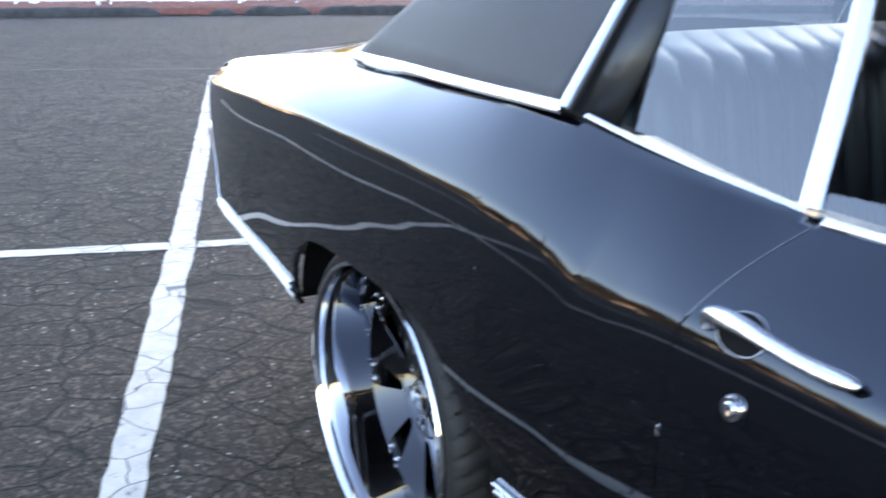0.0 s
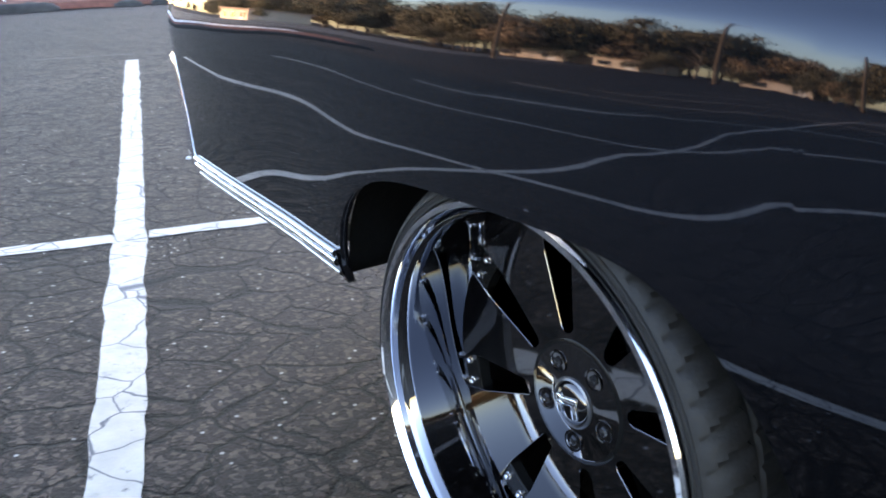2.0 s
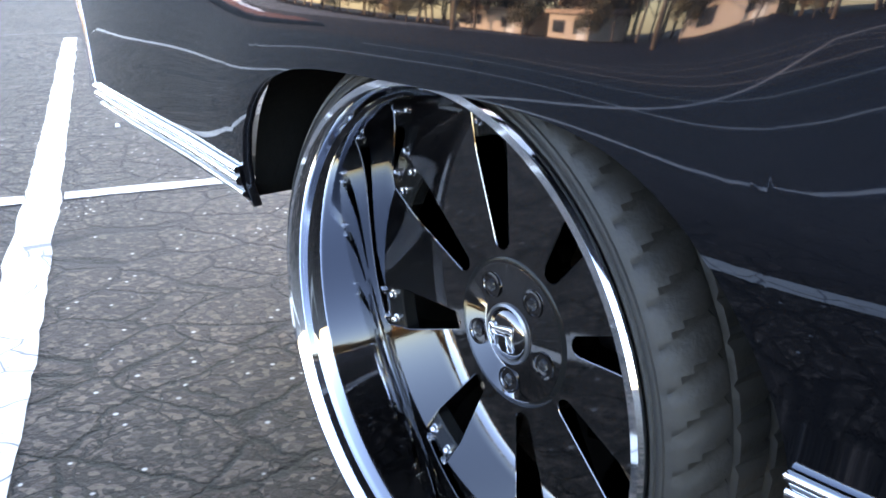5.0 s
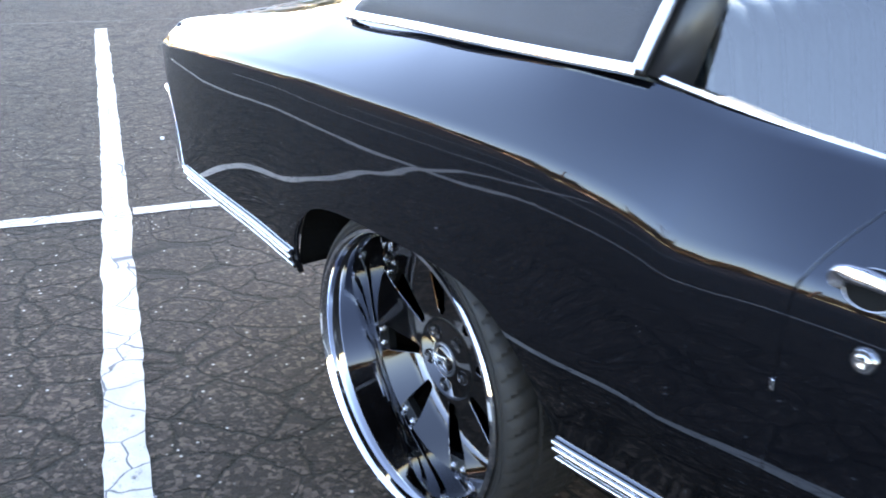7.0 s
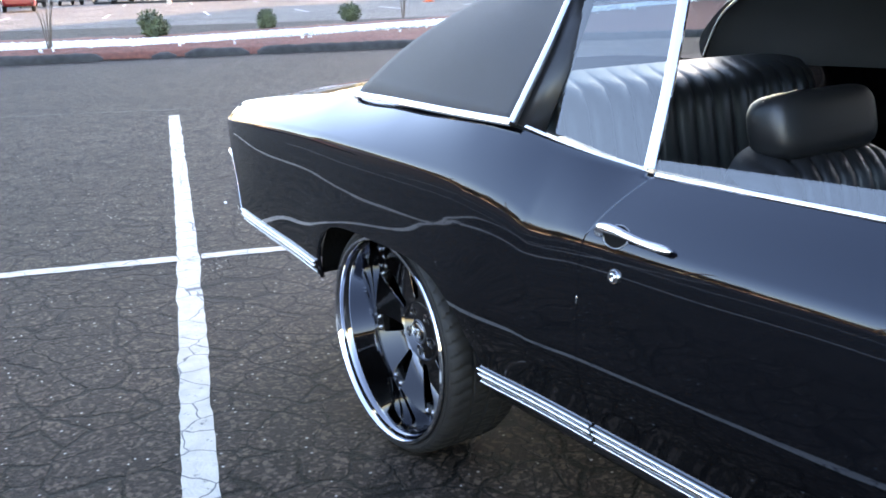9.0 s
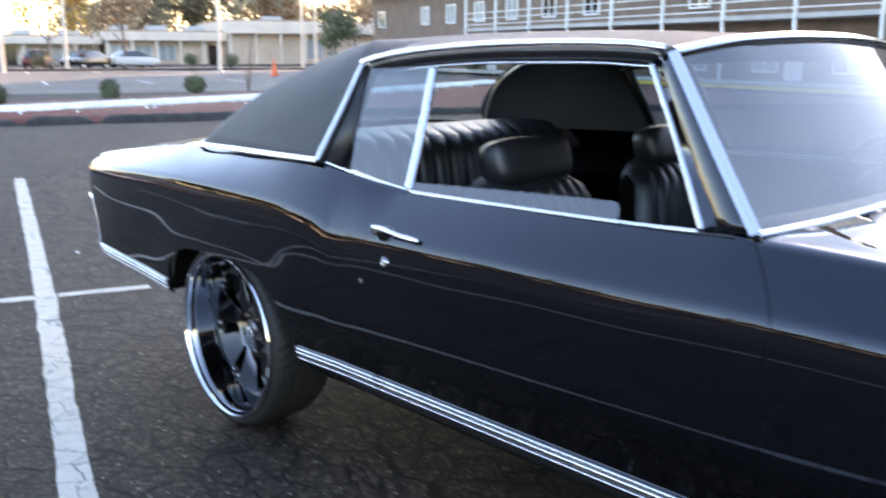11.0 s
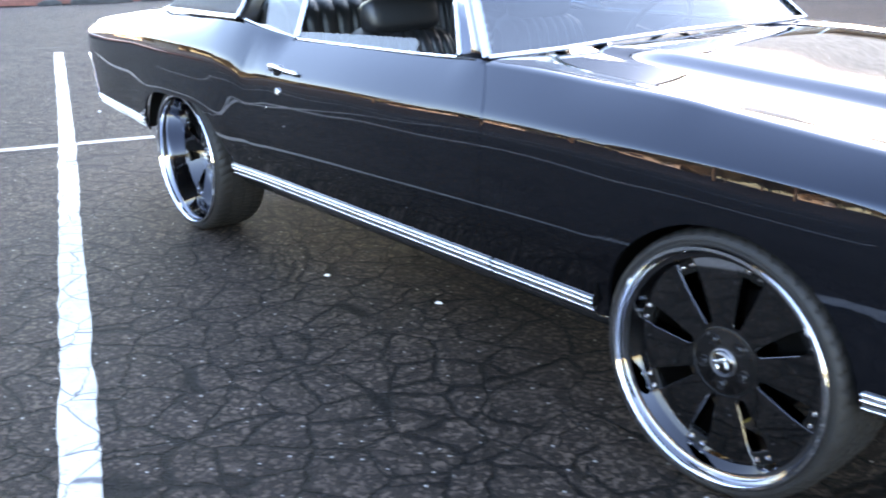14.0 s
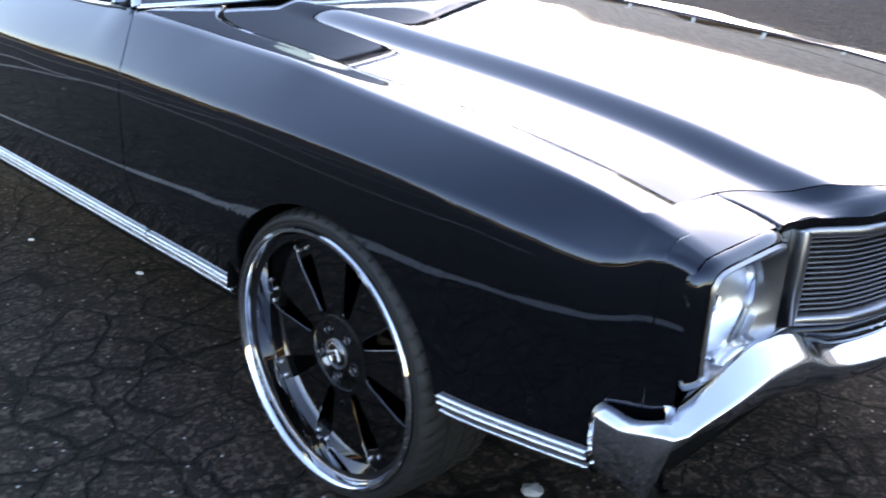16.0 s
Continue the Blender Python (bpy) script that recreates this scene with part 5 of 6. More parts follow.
# ---- plants ----
def leaf_cloud(centres, count, size, rng, flat=0.5):
    """Many small leaf blades round the given balls (centre, radius)."""
    verts, faces = [], []
    weights = [r ** 2 for _, r in centres]
    for _ in range(count):
        c, r = rng.choices(centres, weights)[0]
        d = Vector((rng.gauss(0, 1), rng.gauss(0, 1), rng.gauss(0, 1))).normalized()
        p = Vector(c) + d * r * rng.uniform(0.55, 1.06)
        u = Vector((rng.gauss(0, 1), rng.gauss(0, 1), rng.gauss(0, 1))).normalized()
        w = (u.cross(d) + Vector((0.01, 0, 0))).normalized()
        s = size * rng.uniform(0.6, 1.4)
        b = len(verts)
        verts += [p - u * s, p + w * s * flat, p + u * s + d * s * 0.4, p - w * s * flat]
        faces.append((b, b + 1, b + 2, b + 3))
    return verts, faces


def bush(at, r, seed):
    rng = random.Random(seed)
    b = thing("bush", "round clipped evergreen bush on the stones", "bush", at, 0, "bushes on the island")
    balls = [((rng.uniform(-0.35, 0.35) * r, rng.uniform(-0.35, 0.35) * r, r * rng.uniform(0.55, 1.1)), r * rng.uniform(0.55, 0.75)) for _ in range(11)]
    v, f = leaf_cloud(balls, 2600, 0.035, rng)
    part_mesh("foliage", v, f, LEAF, b, smooth=False)
    for k in range(5):
        tube("stem", [(0, 0, 0), (rng.uniform(-0.3, 0.3) * r, rng.uniform(-0.3, 0.3) * r, r)], [0.02, 0.008], BARK, b, sides=5)
    return b


for k, (a, c, r) in enumerate(((-20.6, -2.0, 0.42), (-20.5, -1.75, 0.40), (-20.9, -1.9, 0.36))[:0] + ((-20.45, -1.7, 0.40),)):
    bush(tuple(lot(a, c, 0.12)), r, 40 + k)
for k, (x, y, r) in enumerate(((-19.9, 4.45, 0.29), (-21.2, 7.75, 0.30), (-23.4, 11.4, 0.33), (-18.9, 0.6, 0.36))):
    bush((x, y, 0.12), r, 50 + k)


def limbs(height, rng, lean=0.15, count=7, spread=0.35, radius=0.10):
    """A trunk and its limbs: a list of paths with radii."""
    out = []
    x = y = 0.0
    trunk = []
    for i in range(7):
        t = i / 6
        trunk.append((x, y, height * 0.75 * t))
        x += rng.uniform(-lean, lean) * height * 0.08
        y += rng.uniform(-lean, lean) * height * 0.08
    out.append((trunk, [radius * (1 - 0.75 * i / 6) for i in range(7)]))
    for k in range(count):
        i = rng.randint(2, 6)
        p = Vector(trunk[i])
        a = rng.uniform(0, 6.28)
        ln = height * spread * rng.uniform(0.6, 1.1) * (1.15 - 0.08 * i)
        q = p + Vector((math.cos(a) * ln * 0.5, math.sin(a) * ln * 0.5, ln * 0.45))
        r = q + Vector((math.cos(a + 0.4) * ln * 0.4, math.sin(a + 0.4) * ln * 0.4, ln * 0.4))
        base = radius * 0.42 * (1 - 0.08 * i)
        out.append(([p, q, r], [base, base * 0.6, base * 0.2]))
        for _ in range(2):
            b2 = a + rng.uniform(-1, 1)
            out.append(([q, q + Vector((math.cos(b2) * ln * 0.35, math.sin(b2) * ln * 0.35, ln * 0.3))], [base * 0.5, base * 0.12]))
    return out


def tree(name, at, height, leaf, leaves, label, seed, size=0.16, wide=0.26, low=0.35, radius=None, group="", count=8):
    rng = random.Random(seed)
    t = thing(name, label, "tree", at, rng.uniform(0, 360), group)
    V, F, tips = [], [], []
    for path, rs in limbs(height, rng, count=count, radius=radius or height * 0.018):
        v, f = tube_data(path, rs, 6)
        F += [tuple(i + len(V) for i in q) for q in f]
        V += v
        tips.append(path[-1])
    part_mesh("trunk", V, F, BARK, t, "bark-covered trunk and limbs")
    if leaves:
        balls = []
        for p in tips:
            p = Vector(p)
            if p.z > height * low:
                balls.append((p + Vector((rng.uniform(-0.3, 0.3), rng.uniform(-0.3, 0.3), rng.uniform(-0.1, 0.4))), height * wide * rng.uniform(0.25, 0.55)))
        balls.append(((0, 0, height * 0.8), height * wide * 0.7))
        v, f = leaf_cloud(balls, leaves, size, rng)
        part_mesh("crown", v, f, leaf, t, "uneven leafy crown", smooth=False)
    return t


# bare shrubs on the island
for k, (x, y, h) in enumerate(((-17.6, 1.7, 1.3), (-24.0, 13.6, 1.6))):
    rng = random.Random(70 + k)
    s = thing("bare_shrub", "bare many-stemmed shrub without leaves", "shrub", (x, y, 0.12), 0, "bare shrubs")
    for j in range(9):
        a, ln = rng.uniform(0, 6.28), h * rng.uniform(0.7, 1.1)
        p1 = (0.10 * math.cos(a), 0.10 * math.sin(a), ln * 0.5)
        tube("stem", [(0.03 * math.cos(a), 0.03 * math.sin(a), 0), p1, (0.28 * math.cos(a), 0.28 * math.sin(a), ln)], [0.012, 0.008, 0.003], BARK, s, sides=5)

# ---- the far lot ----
# paler only to carry the distant sheen and haze
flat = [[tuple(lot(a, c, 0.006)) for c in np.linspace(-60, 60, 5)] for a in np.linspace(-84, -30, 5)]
tagged(sheet("far_lot", flat, ASPHALT_FAR_SHEEN, flip=True), "asphalt of the lot beyond the island, far sheen and haze put into its paler grey", "ground", kind="structure")
for k in range(12):
    c = -8 + 4.2 * k
    painted_line("far_stall_line", -44.0, c, -39.0, c, 0.12, LINE_OLD, "faded white stall line", 0.010, 100 + k)
    painted_line("far_stall_line", -66.0, c, -61.0, c, 0.12, LINE_OLD, "faded white stall line", 0.010, 130 + k)


def island(a0, a1, c0, c1, label):
    p = [lot(a0, c0), lot(a1, c0), lot(a1, c1), lot(a0, c1)]
    bm = bmesh.new()
    vs = [bm.verts.new((*v.xy, z)) for z in (0, 0.15) for v in p]
    for q in ((4, 5, 6, 7), (0, 1, 5, 4), (1, 2, 6, 5), (2, 3, 7, 6), (3, 0, 4, 7)):
        bm.faces.new([vs[i] for i in q])
    bmesh.ops.recalc_face_normals(bm, faces=bm.faces[:])
    return tagged(part("planted_island", bm, KERB, smooth=False), label, "island", "far islands", "structure")


island(-71.0, -69.2, -6, 36, "low dark kerbed strip before the parked cars")
island(-52.0, -50.0, 24, 31, "low kerbed island with plants")
for k, (a, c) in enumerate(((-70, 1.5), (-70, 12), (-70, 15), (-51, 26), (-51, 28.5), (-51, 30))):
    b = bush(tuple(lot(a, c, 0.15)), 0.55 if k > 2 else 0.7, 90 + k)
    b["label"] = "round evergreen bush on a kerbed strip"
cone = thing("traffic_cone", "orange traffic cone on the far asphalt", "cone", (-44.0, 27.4, 0.006))
lathe("cone_body", [(0.03, 0.95), (0.05, 0.94), (0.19, 0.05), (0.2, 0.03)], CONE, cone, "", 20, "z", angle=60, flip=True)
part("cone_base", box_bm((0.5, 0.5, 0.05), (0, 0, 0.025), 0.015), CONE, cone)


def parked_car(at, turn, paint_color, label, tall=0.0, seed=0):
    """A plain parked car, x ahead, built from side sections."""
    c = thing("parked_car", label, "car", at, turn, "parked cars")
    mat = material("far_paint", paint_color, 0.2, coat=0.6, rough_vary=0.03)
    stations = [(-2.2, 0.50, 0.80, 0.70), (-2.1, 0.35, 0.92, 0.84), (-1.5, 0.28, 0.97, 0.89), (0.0, 0.25, 0.95, 0.90), (1.0, 0.25, 0.93, 0.90), (1.7, 0.28, 0.84, 0.88), (2.15, 0.35, 0.70, 0.80), (2.25, 0.45, 0.60, 0.66)]
    rows = []
    for x, zl, zh, w in stations:
        zh += tall * 0.25
        rows.append([(x, -w * 0.9, zl), (x, -w, zl + 0.12), (x, -w, 0.62), (x, -w * 0.93, zh - 0.03), (x, -w * 0.6, zh), (x, w * 0.6, zh), (x, w * 0.93, zh - 0.03), (x, w, 0.62), (x, w, zl + 0.12), (x, w * 0.9, zl)])
    V = [p for r in rows for p in r]
    F = quads(len(rows), 10, False, True) + [tuple(range(10))[::-1], tuple(range(len(V) - 10, len(V)))]
    part_mesh("body", V, F, mat, c, angle=40)
    roof = 1.42 + tall * 0.45
    cab = [(-1.75 + 0.3 * (tall > 0) * -1, 0.95, 0.76), (-0.95 - 0.8 * (tall > 0), roof - 0.04, 0.58), (-0.3, roof, 0.60), (0.35, roof - 0.03, 0.58), (1.15, 0.93, 0.78)]
    rows = [[(x, -w, z + 0.0) for x, z, w in cab], [(x, w, z) for x, z, w in cab]]
    G = []
    for x, z, w in cab:
        G.append([(x, -w, z), (x, -w * 0.5, z + 0.02), (x, w * 0.5, z + 0.02), (x, w, z)])
    sheet("roof_panel", G[1:4], mat, c, thick=0.03, flip=True)
    sheet("front_glass", G[3:5], DARK_GLASS, c, flip=True)
    sheet("rear_glass", G[0:2], DARK_GLASS, c, flip=True)
    for s in (-1, 1):
        side = [[(x, s * w, z) for x, z, w in cab], [(x, s * (0.62 if k in (1, 2, 3) else w) * 1.0 + s * 0.17 * (k in (1, 2, 3)), 0.94) for k, (x, z, w) in enumerate(cab)]]
        sheet("side_glass", side, DARK_GLASS, c, flip=s < 0)
        for x in (-1.35, 1.38):
            lathe("wheel", [(0.02, -0.02), (0.20, -0.01), (0.21, 0.0), (0.30, 0.0), (0.32, 0.03), (0.32, 0.17), (0.22, 0.20)], RUBBER, c, "", 20, "y", (x, s * 0.74 - 0.09, 0.32))
            lathe("hub_cap", [(0.001, 0.0), (0.18, 0.006), (0.20, 0.012)], STEEL, c, "", 16, "y", (x, s * 0.862 - 0.003, 0.32))
        part("head_lamp", box_bm((0.06, 0.26, 0.12), (2.19, s * 0.52, 0.62), 0.02), WHITE_PAINT, c)
        part("tail_lamp", box_bm((0.06, 0.22, 0.14), (-2.15, s * 0.60, 0.78), 0.02), RED_LENS, c)
    return c


for x, y, turn, col, tall, label in (
        (-73.6, 21.0, -25, (0.03, 0.04, 0.14), 0, "dark blue saloon parked nose out"), (-72.9, 24.6, 150, (0.10, 0.015, 0.02), 0, "maroon saloon parked tail out"),
        (-72.4, 28.1, -60, (0.012, 0.012, 0.014), 0, "black saloon parked side on"), (-74.6, 33.0, 100, (0.6, 0.6, 0.6), 0, "white saloon parked side on"),
        (-70.0, 13.6, 0, (0.55, 0.56, 0.58), 1, "white utility car parked nose out"), (-69.0, 16.6, 10, (0.50, 0.51, 0.53), 0, "silver saloon parked nose out"),
        (-56.0, 8.0, -10, (0.30, 0.03, 0.03), 1, "red utility car parked nose out"), (-54.0, 4.6, 5, (0.55, 0.55, 0.56), 1, "white van parked nose out"), (-66.5, 10.4, 0, (0.05, 0.05, 0.05), 1, "dark utility car parked nose out")):
    parked_car((x, y, 0.006), turn, col, label, tall)


# ---- buildings ----
def shop_row(a, c0, c1, depth, height, mat, label, face, bays, seed, canopy=0.9, name="shop_row"):
    """A long low building; face +1 looks along the lot, towards the car."""
    rng = random.Random(seed)
    b = thing(name, label, "building", tuple(lot(a, (c0 + c1) / 2)), LOT_TURN)
    w = c1 - c0
    wall = box_bm((depth, w, height - canopy), (-face * depth / 2, 0, (height - canopy) / 2))
    part("wall", wall, mat, b, smooth=False)
    part("fascia", box_bm((depth + 1.6, w + 0.4, canopy), (-face * depth / 2 + face * 0.6, 0, height - canopy / 2), 0.05), CANOPY, b, "pale flat fascia", smooth=False)
    part("roof", box_bm((depth + 1.2, w, 0.2), (-face * depth / 2 + face * 0.6, 0, height + 0.1)), ROOFING, b, smooth=False)
    step = w / bays
    for k in range(bays):
        y = -w / 2 + step * (k + 0.5)
        if rng.random() < 0.62:
            g = part("window", box_bm((0.12, step * 0.7, (height - canopy) * 0.62), (face * 0.02, y, (height - canopy) * 0.5), 0.02), PALE_GLASS if rng.random() < 0.6 else DARK_GLASS, b, smooth=False)
            for d in (-0.35, 0.0, 0.35):
                part("frame", box_bm((0.10, 0.09, (height - canopy) * 0.64), (face * 0.09, y + d * step, (height - canopy) * 0.5)), WHITE_PAINT, g, smooth=False)
        elif rng.random() < 0.5:
            part("door", box_bm((0.12, 1.1, 2.1), (face * 0.03, y, 1.05), 0.02), SATIN, b, smooth=False)
        part("post", box_bm((0.22, 0.22, height - canopy), (face * 1.25, -w / 2 + step * k, (height - canopy) / 2)), CANOPY, b, smooth=False)
    for k in range(3):
        part("roof_unit", box_bm((1.6, 2.2, 0.7), (-face * depth / 2, -w / 3 + k * w / 3, height + 0.5), 0.05), STEEL, b, smooth=False)
    return b


shop_row(-106, -6, 9, 14, 2.9, STUCCO_PALE, "low white-fronted shop building", 1, 6, 3, 0.8)
shop_row(-104, 9.5, 22, 14, 3.4, STUCCO, "low tan shop building with flat pale fascia", 1, 5, 4, 0.9)
shop_row(-102, 22, 64, 16, 4.6, STUCCO, "long low tan shop building with flat pale fascia", 1, 15, 5, 1.3)


def office_block():
    """The long brown building behind the car, in whose shade the car stands."""
    b = thing("office_building", "long two-storey brown timber-clad building with low shingled roof", "building", tuple(lot(0, 27.5)), LOT_TURN)
    x0, x1, depth, h = -72.0, 40.0, 12.0, 6.0
    part("wall", box_bm((x1 - x0, depth, h), ((x0 + x1) / 2, depth / 2, h / 2)), SIDING, b, smooth=False)
    bm = bmesh.new()
    e = 1.1
    vs = [bm.verts.new(v) for v in ((x0 - e, -e, h), (x1 + e, -e, h), (x1 + e, depth + e, h), (x0 - e, depth + e, h), (x0 + 5, depth / 2, h + 5.9), (x1 - 5, depth / 2, h + 5.9),
                                    (x0 - e, -e, h - 0.25), (x1 + e, -e, h - 0.25), (x1 + e, depth + e, h - 0.25), (x0 - e, depth + e, h - 0.25))]
    for q in ((0, 1, 5, 4), (1, 2, 5), (2, 3, 4, 5), (3, 0, 4), (0, 6, 7, 1), (1, 7, 8, 2), (2, 8, 9, 3), (3, 9, 6, 0), (6, 9, 8, 7)):
        bm.faces.new([vs[i] for i in q])
    bmesh.ops.recalc_face_normals(bm, faces=bm.faces[:])
    part("roof", bm, ROOFING, b, "brown shingled hip roof", smooth=False)
    rng = random.Random(8)
    n = 26
    for k in range(n):
        x = x0 + (x1 - x0) * (k + 0.5) / n
        for z, hh in ((1.25, 1.3), (3.95, 1.2)):
            if rng.random() < 0.85:
                w = part("window", box_bm((1.3, 0.10, hh), (x, -0.03, z), 0.01), PALE_GLASS if rng.random() < 0.5 else DARK_GLASS, b, smooth=False)
                for dx, dz, sx, sz in ((0, hh / 2, 1.45, 0.09), (0, -hh / 2, 1.45, 0.09), (-0.68, 0, 0.09, hh), (0.68, 0, 0.09, hh), (0, 0, 0.05, hh)):
                    part("frame", box_bm((sx, 0.08, sz), (x + dx, -0.09, z + dz)), WHITE_PAINT, w, smooth=False)
        if k % 3 == 1:
            part("door", box_bm((0.95, 0.08, 2.05), (x + 1.5, -0.03, 1.03), 0.01), WHITE_PAINT, b, smooth=False)
    # gallery with its railing
    part("gallery", box_bm((x1 - x0 - 20, 1.5, 0.18), ((x0 + x1) / 2 + 10, -0.78, 2.75)), CONCRETE, b, smooth=False)
    for z in (3.05, 3.4, 3.75):
        part("rail", box_bm((x1 - x0 - 20, 0.05, 0.05), ((x0 + x1) / 2 + 10, -1.5, z)), WHITE_PAINT, b, smooth=False)
    for k in range(24):
        part("post", box_bm((0.12, 0.12, h), (x0 + 20.2 + k * (x1 - x0 - 20.4) / 23, -1.5, h / 2)), WHITE_PAINT, b, smooth=False)
    return b


office_block()
walkway = [[tuple(lot(a, c, 0.14)) for c in (24.6, 27.48)] for a in np.linspace(-72, 40, 20)]
tagged(sheet("walkway", walkway, CONCRETE, flip=True, thick=0.13), "grey concrete walkway before the building", "pavement", kind="structure")
yk = [[tuple(lot(a, c, z)) for c, z in ((24.59, 0.0), (24.57, 0.14), (24.45, 0.145), (24.42, 0.0))] for a in np.linspace(-40, 40, 30)]
tagged(sheet("yellow_kerb", yk, YELLOW), "yellow painted kerb along the walkway", "kerb", kind="structure")

# chain fence between the shops and the brown building
fence = thing("wire_fence", "low galvanised wire fence on thin posts", "fence", tuple(lot(-74, 27)), LOT_TURN)
for k in range(9):
    part("post", box_bm((0.06, 0.06, 1.5), (0.0 - 0.0, k * 2.0, 0.75)), STEEL, fence, smooth=False)
for z in (1.48, 0.8, 0.15):
    part("rail", box_bm((0.04, 16.0, 0.04), (0, 8.0, z)), STEEL, fence, smooth=False)

# ---- the far side, behind the walk ----
def cottage(a, c, w, d, h, mat, label, turn=0.0):
    b = thing("low_building", label, "building", tuple(lot(a * 0.9, c * 0.9)), LOT_TURN + turn, "low buildings across the road")
    part("wall", box_bm((w, d, h), (0, -d / 2, h / 2)), mat, b, smooth=False)
    part("roof", box_bm((w + 0.8, d + 0.8, 0.35), (0, -d / 2, h + 0.17), 0.05), ROOFING, b, smooth=False)
    n = max(2, int(w / 3))
    for k in range(n):
        x = -w / 2 + w * (k + 0.5) / n
        part("window", box_bm((1.4, 0.10, 1.2), (x, 0.03, h * 0.52)), DARK_GLASS, b, smooth=False)
    part("door", box_bm((1.0, 0.1, 2.05), (w * 0.31, 0.03, 1.03)), WHITE_PAINT, b, smooth=False)
    return b


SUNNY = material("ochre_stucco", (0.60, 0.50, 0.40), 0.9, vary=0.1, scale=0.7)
for a, c, w, h, mat in ((-84, -60, 9, 2.9, SUNNY), (-55, -86, 8, 2.6, STUCCO_PALE), (-43, -84, 5, 2.7, SUNNY), (-27, -90, 8, 2.5, STUCCO_PALE), (-3, -90, 6, 3.0, SUNNY), (36, -92, 7, 2.8, SUNNY), (66, -92, 9, 3.0, SUNNY)):
    cottage(a, c, w, 9, h * 0.86, mat, "low sunlit building with a flat roof")
for k, (a, c, h) in enumerate(((-40, -58, 10.5), (-21, -57, 11), (-2, -57, 11), (-10, -62, 9), (20, -58, 11), (41, -57, 10.5))):
    p = thing("utility_pole", "tall wooden utility pole with cross arm", "pole", tuple(lot(a * 0.7, c * 0.7)), LOT_TURN, "utility poles")
    tube("shaft", [(0, 0, 0), (0, 0, h)], [0.16, 0.11], POLE_WOOD, p, sides=10)
    part("cross_arm", box_bm((2.2, 0.12, 0.14), (0, 0, h - 0.8)), POLE_WOOD, p, smooth=False)
    for x in (-0.9, 0.9):
        part("insulator", box_bm((0.08, 0.08, 0.16), (x, 0, h - 0.65)), WHITE_PAINT, p, smooth=False)

kinds = [tree("broad_tree", tuple(lot(-60, -79)), 11, LEAF_DARK, 2600, "broad olive-brown tree with uneven crown", 201, 0.30, 0.42, 0.25, group="trees across the road", count=12),
         tree("broad_tree", tuple(lot(-50, -75)), 9, LEAF_RUST, 2200, "rust-brown autumn tree with thinning leaves", 202, 0.28, 0.40, 0.25, group="trees across the road", count=12),
         tree("broad_tree", tuple(lot(-40, -84)), 13, LEAF_DARK, 3000, "tall olive-brown tree with uneven crown", 203, 0.32, 0.40, 0.22, group="trees across the road", count=14),
         tree("bare_tree", tuple(lot(-30, -74)), 10, None, 0, "bare tree with open limbs", 204, group="trees across the road", count=16)]
rng = random.Random(77)
for row, (c0, lo, hi, step) in enumerate(((-58, 0.16, 0.30, 5.0), (-80, 0.34, 0.52, 3.8), (-84, 0.6, 0.95, 5.4), (-93, 0.8, 1.25, 5.6), (-106, 1.0, 1.5, 6.4))):
    for k in range(int(260 / step)):
        a = -135 + step * k + rng.uniform(-2, 2)
        c = c0 + rng.uniform(-5, 5)
        if row == 0 and rng.random() < 0.35:
            continue
        s = rng.uniform(lo, hi)
        t = copy_thing(kinds[rng.choices((0, 1, 2, 3), (4, 2, 4, 1 if row > 1 else 0))[0]], pose(*lot(a, c), 0, 0, rng.uniform(0, 360)))
        t.scale = (s * 1.1, s * 1.1, s * rng.uniform(0.8, 1.1))

# trees behind the shops and the brown building
gold = tree("autumn_tree", tuple(lot(-78, 2.5)), 8.5, LEAF_GOLD, 2200, "golden autumn tree by the far lot", 301, 0.20, 0.36, 0.3, group="autumn trees", count=12)
rust = tree("autumn_tree", tuple(lot(-80, 8.5)), 8.0, LEAF_RUST, 1600, "pale rust-leaved autumn tree by the far lot", 302, 0.16, 0.36, 0.3, group="autumn trees", count=12)
copy_thing(rust, pose(*lot(-88, 31.5), 0, 0, 80))
pine = tree("pine_tree", tuple(lot(-66, 22)), 4.2, LEAF, 1500, "small dark evergreen tree", 303, 0.14, 0.42, 0.2, group="evergreen trees", count=9)
copy_thing(pine, pose(*lot(-50.5, 29.5), 0, 0, 140))
# the olive kind's leaves are paler to stand in for haze
hazy = [tree("broad_tree", tuple(lot(-132, -52)), 10, LEAF_HAZE, 2600, "olive tree with uneven crown, distant haze put into its pale leaves", 401, 0.28, 0.44, 0.25, group="trees behind the shops", count=12),
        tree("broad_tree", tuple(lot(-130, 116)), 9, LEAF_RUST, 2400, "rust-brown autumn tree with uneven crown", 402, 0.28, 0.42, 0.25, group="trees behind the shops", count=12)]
rng = random.Random(99)
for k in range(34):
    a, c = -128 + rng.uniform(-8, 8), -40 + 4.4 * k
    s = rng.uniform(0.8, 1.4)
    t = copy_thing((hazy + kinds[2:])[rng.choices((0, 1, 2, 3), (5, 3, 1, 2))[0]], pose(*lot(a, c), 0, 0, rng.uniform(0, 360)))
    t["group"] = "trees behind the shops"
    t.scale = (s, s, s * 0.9)
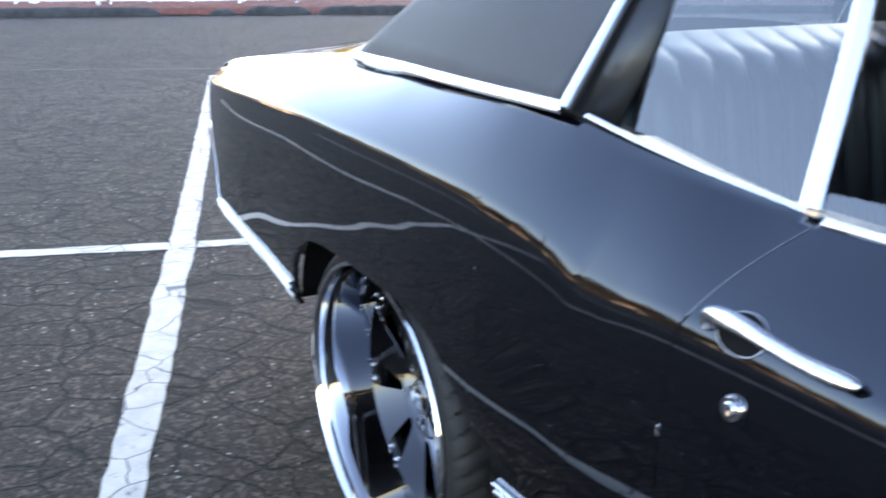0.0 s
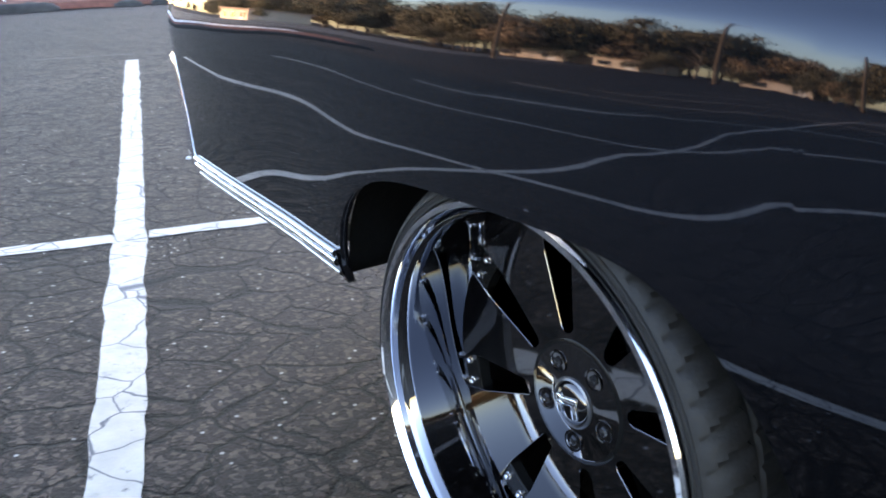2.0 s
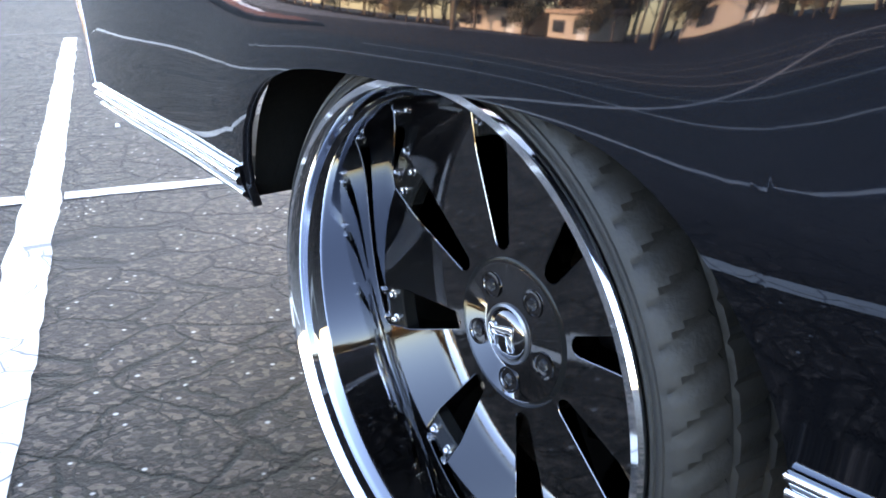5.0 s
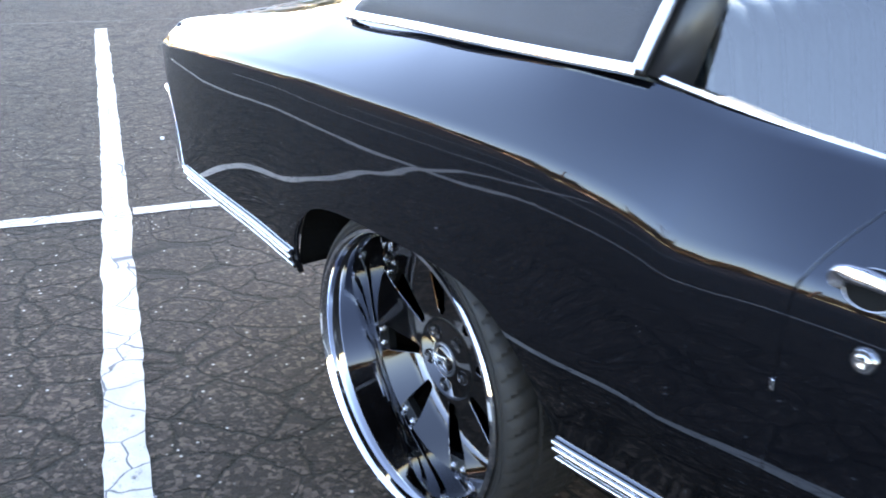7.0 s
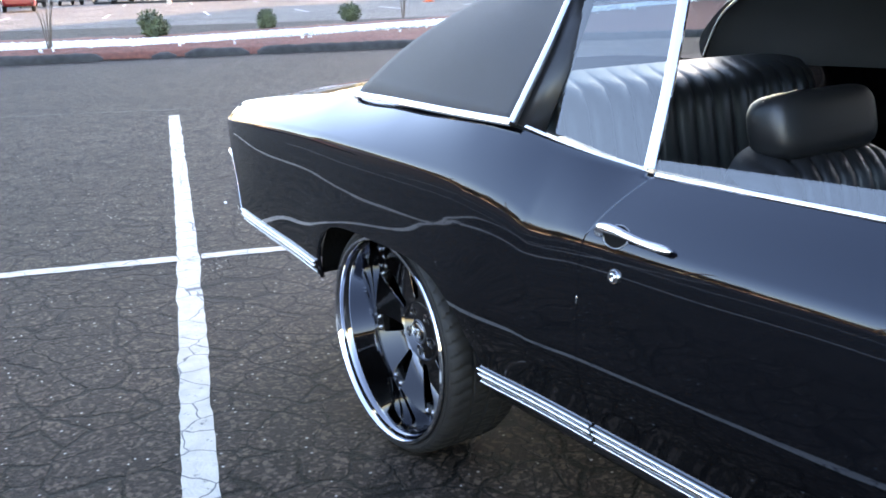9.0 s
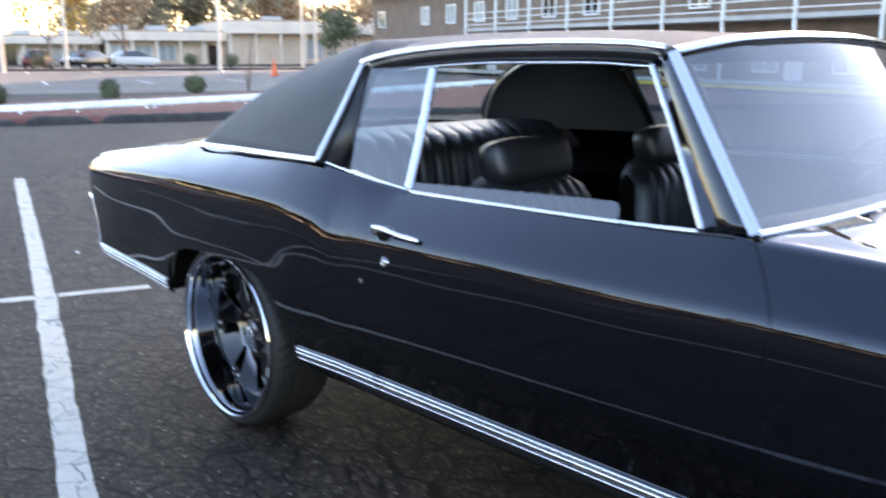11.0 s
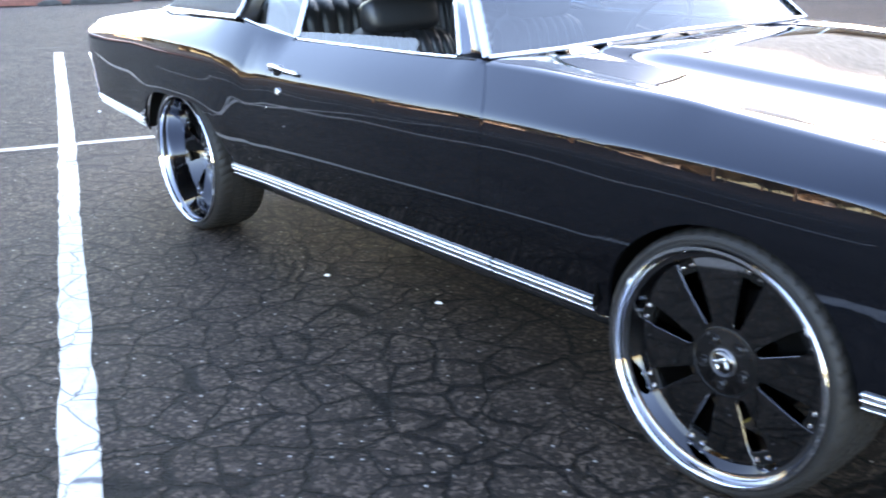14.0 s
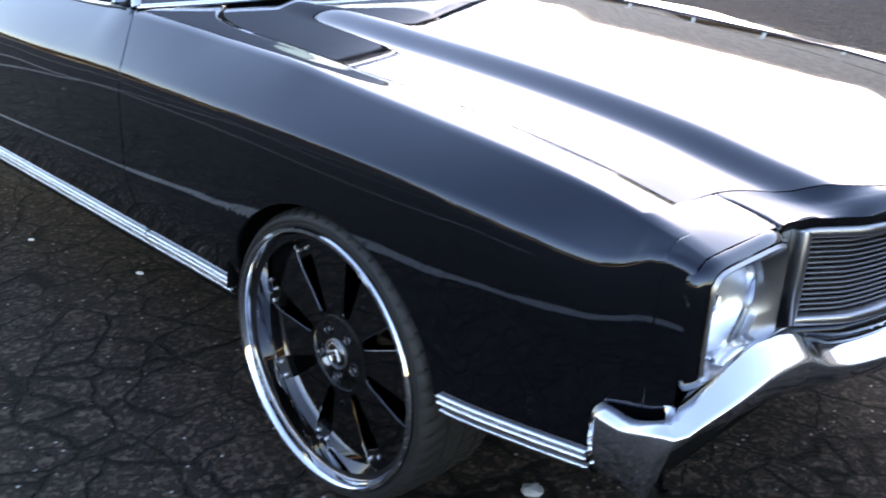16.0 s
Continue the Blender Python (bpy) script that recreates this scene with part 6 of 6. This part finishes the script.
for k in range(26):
    t = copy_thing((hazy + kinds[2:])[rng.choices((0, 1, 2, 3), (5, 3, 1, 2))[0]], pose(*lot(-100 + 6.5 * k + rng.uniform(-2, 2), 52 + rng.uniform(-4, 8)), 0, 0, rng.uniform(0, 360)))
    t["group"] = "trees behind the brown building"
    s = rng.uniform(0.7, 1.15)
    t.scale = (s, s, s)
# lamp and sign posts of the far lot
for k, (a, c, h) in enumerate(((-74, 3.5, 8), (-60, 12.0, 8), (-76, 22.5, 9), (-74.5, 23.2, 9), (-84, 35, 9), (-64, -1, 8))):
    p = thing("lamp_post", "pale tall lamp post", "lamp post", tuple(lot(a, c)), LOT_TURN, "lamp posts")
    tube("shaft", [(0, 0, 0), (0, 0, h)], [0.14, 0.09], CANOPY, p, sides=10)
    part("lamp_head", box_bm((0.7, 0.3, 0.14), (0.3, 0, h), 0.04), STEEL, p, smooth=False)
rng = random.Random(12)

# ---- small litter on the asphalt ----
for name, x, y, sx, sy, sz, label in (("paper_scrap", 0.988, -0.855, 0.026, 0.014, 0.006, "small white scrap on the asphalt"), ("paper_scrap", 1.531, -0.698, 0.030, 0.016, 0.006, "small white scrap on the asphalt"),
                                      ("flat_stone", 3.285, -0.620, 0.060, 0.050, 0.012, "flat pale stone on the asphalt"), ("pebble", -1.9, -2.6, 0.02, 0.015, 0.01, "small pale pebble on asphalt"), ("pebble", -3.4, -0.2, 0.022, 0.018, 0.012, "small pale pebble on asphalt")):
    bm = bmesh.new()
    bmesh.ops.create_icosphere(bm, subdivisions=2, radius=1.0)
    for v in bm.verts:
        k = 1 + 0.25 * noise.noise(v.co * 1.7 + Vector((x, y, 0)))
        v.co = Vector((v.co.x * sx * 0.5 * k, v.co.y * sy * 0.5 * k, max(v.co.z, -0.3) * sz * k))
    ob = part(name, bm, FLAT_STONE if name == "flat_stone" else GRAVEL, smooth=name != "flat_stone")
    ob.location = (x, y, sz * 0.3)
    ob.rotation_euler = (0, 0, 0.6)
    tagged(ob, label, "litter", "litter")
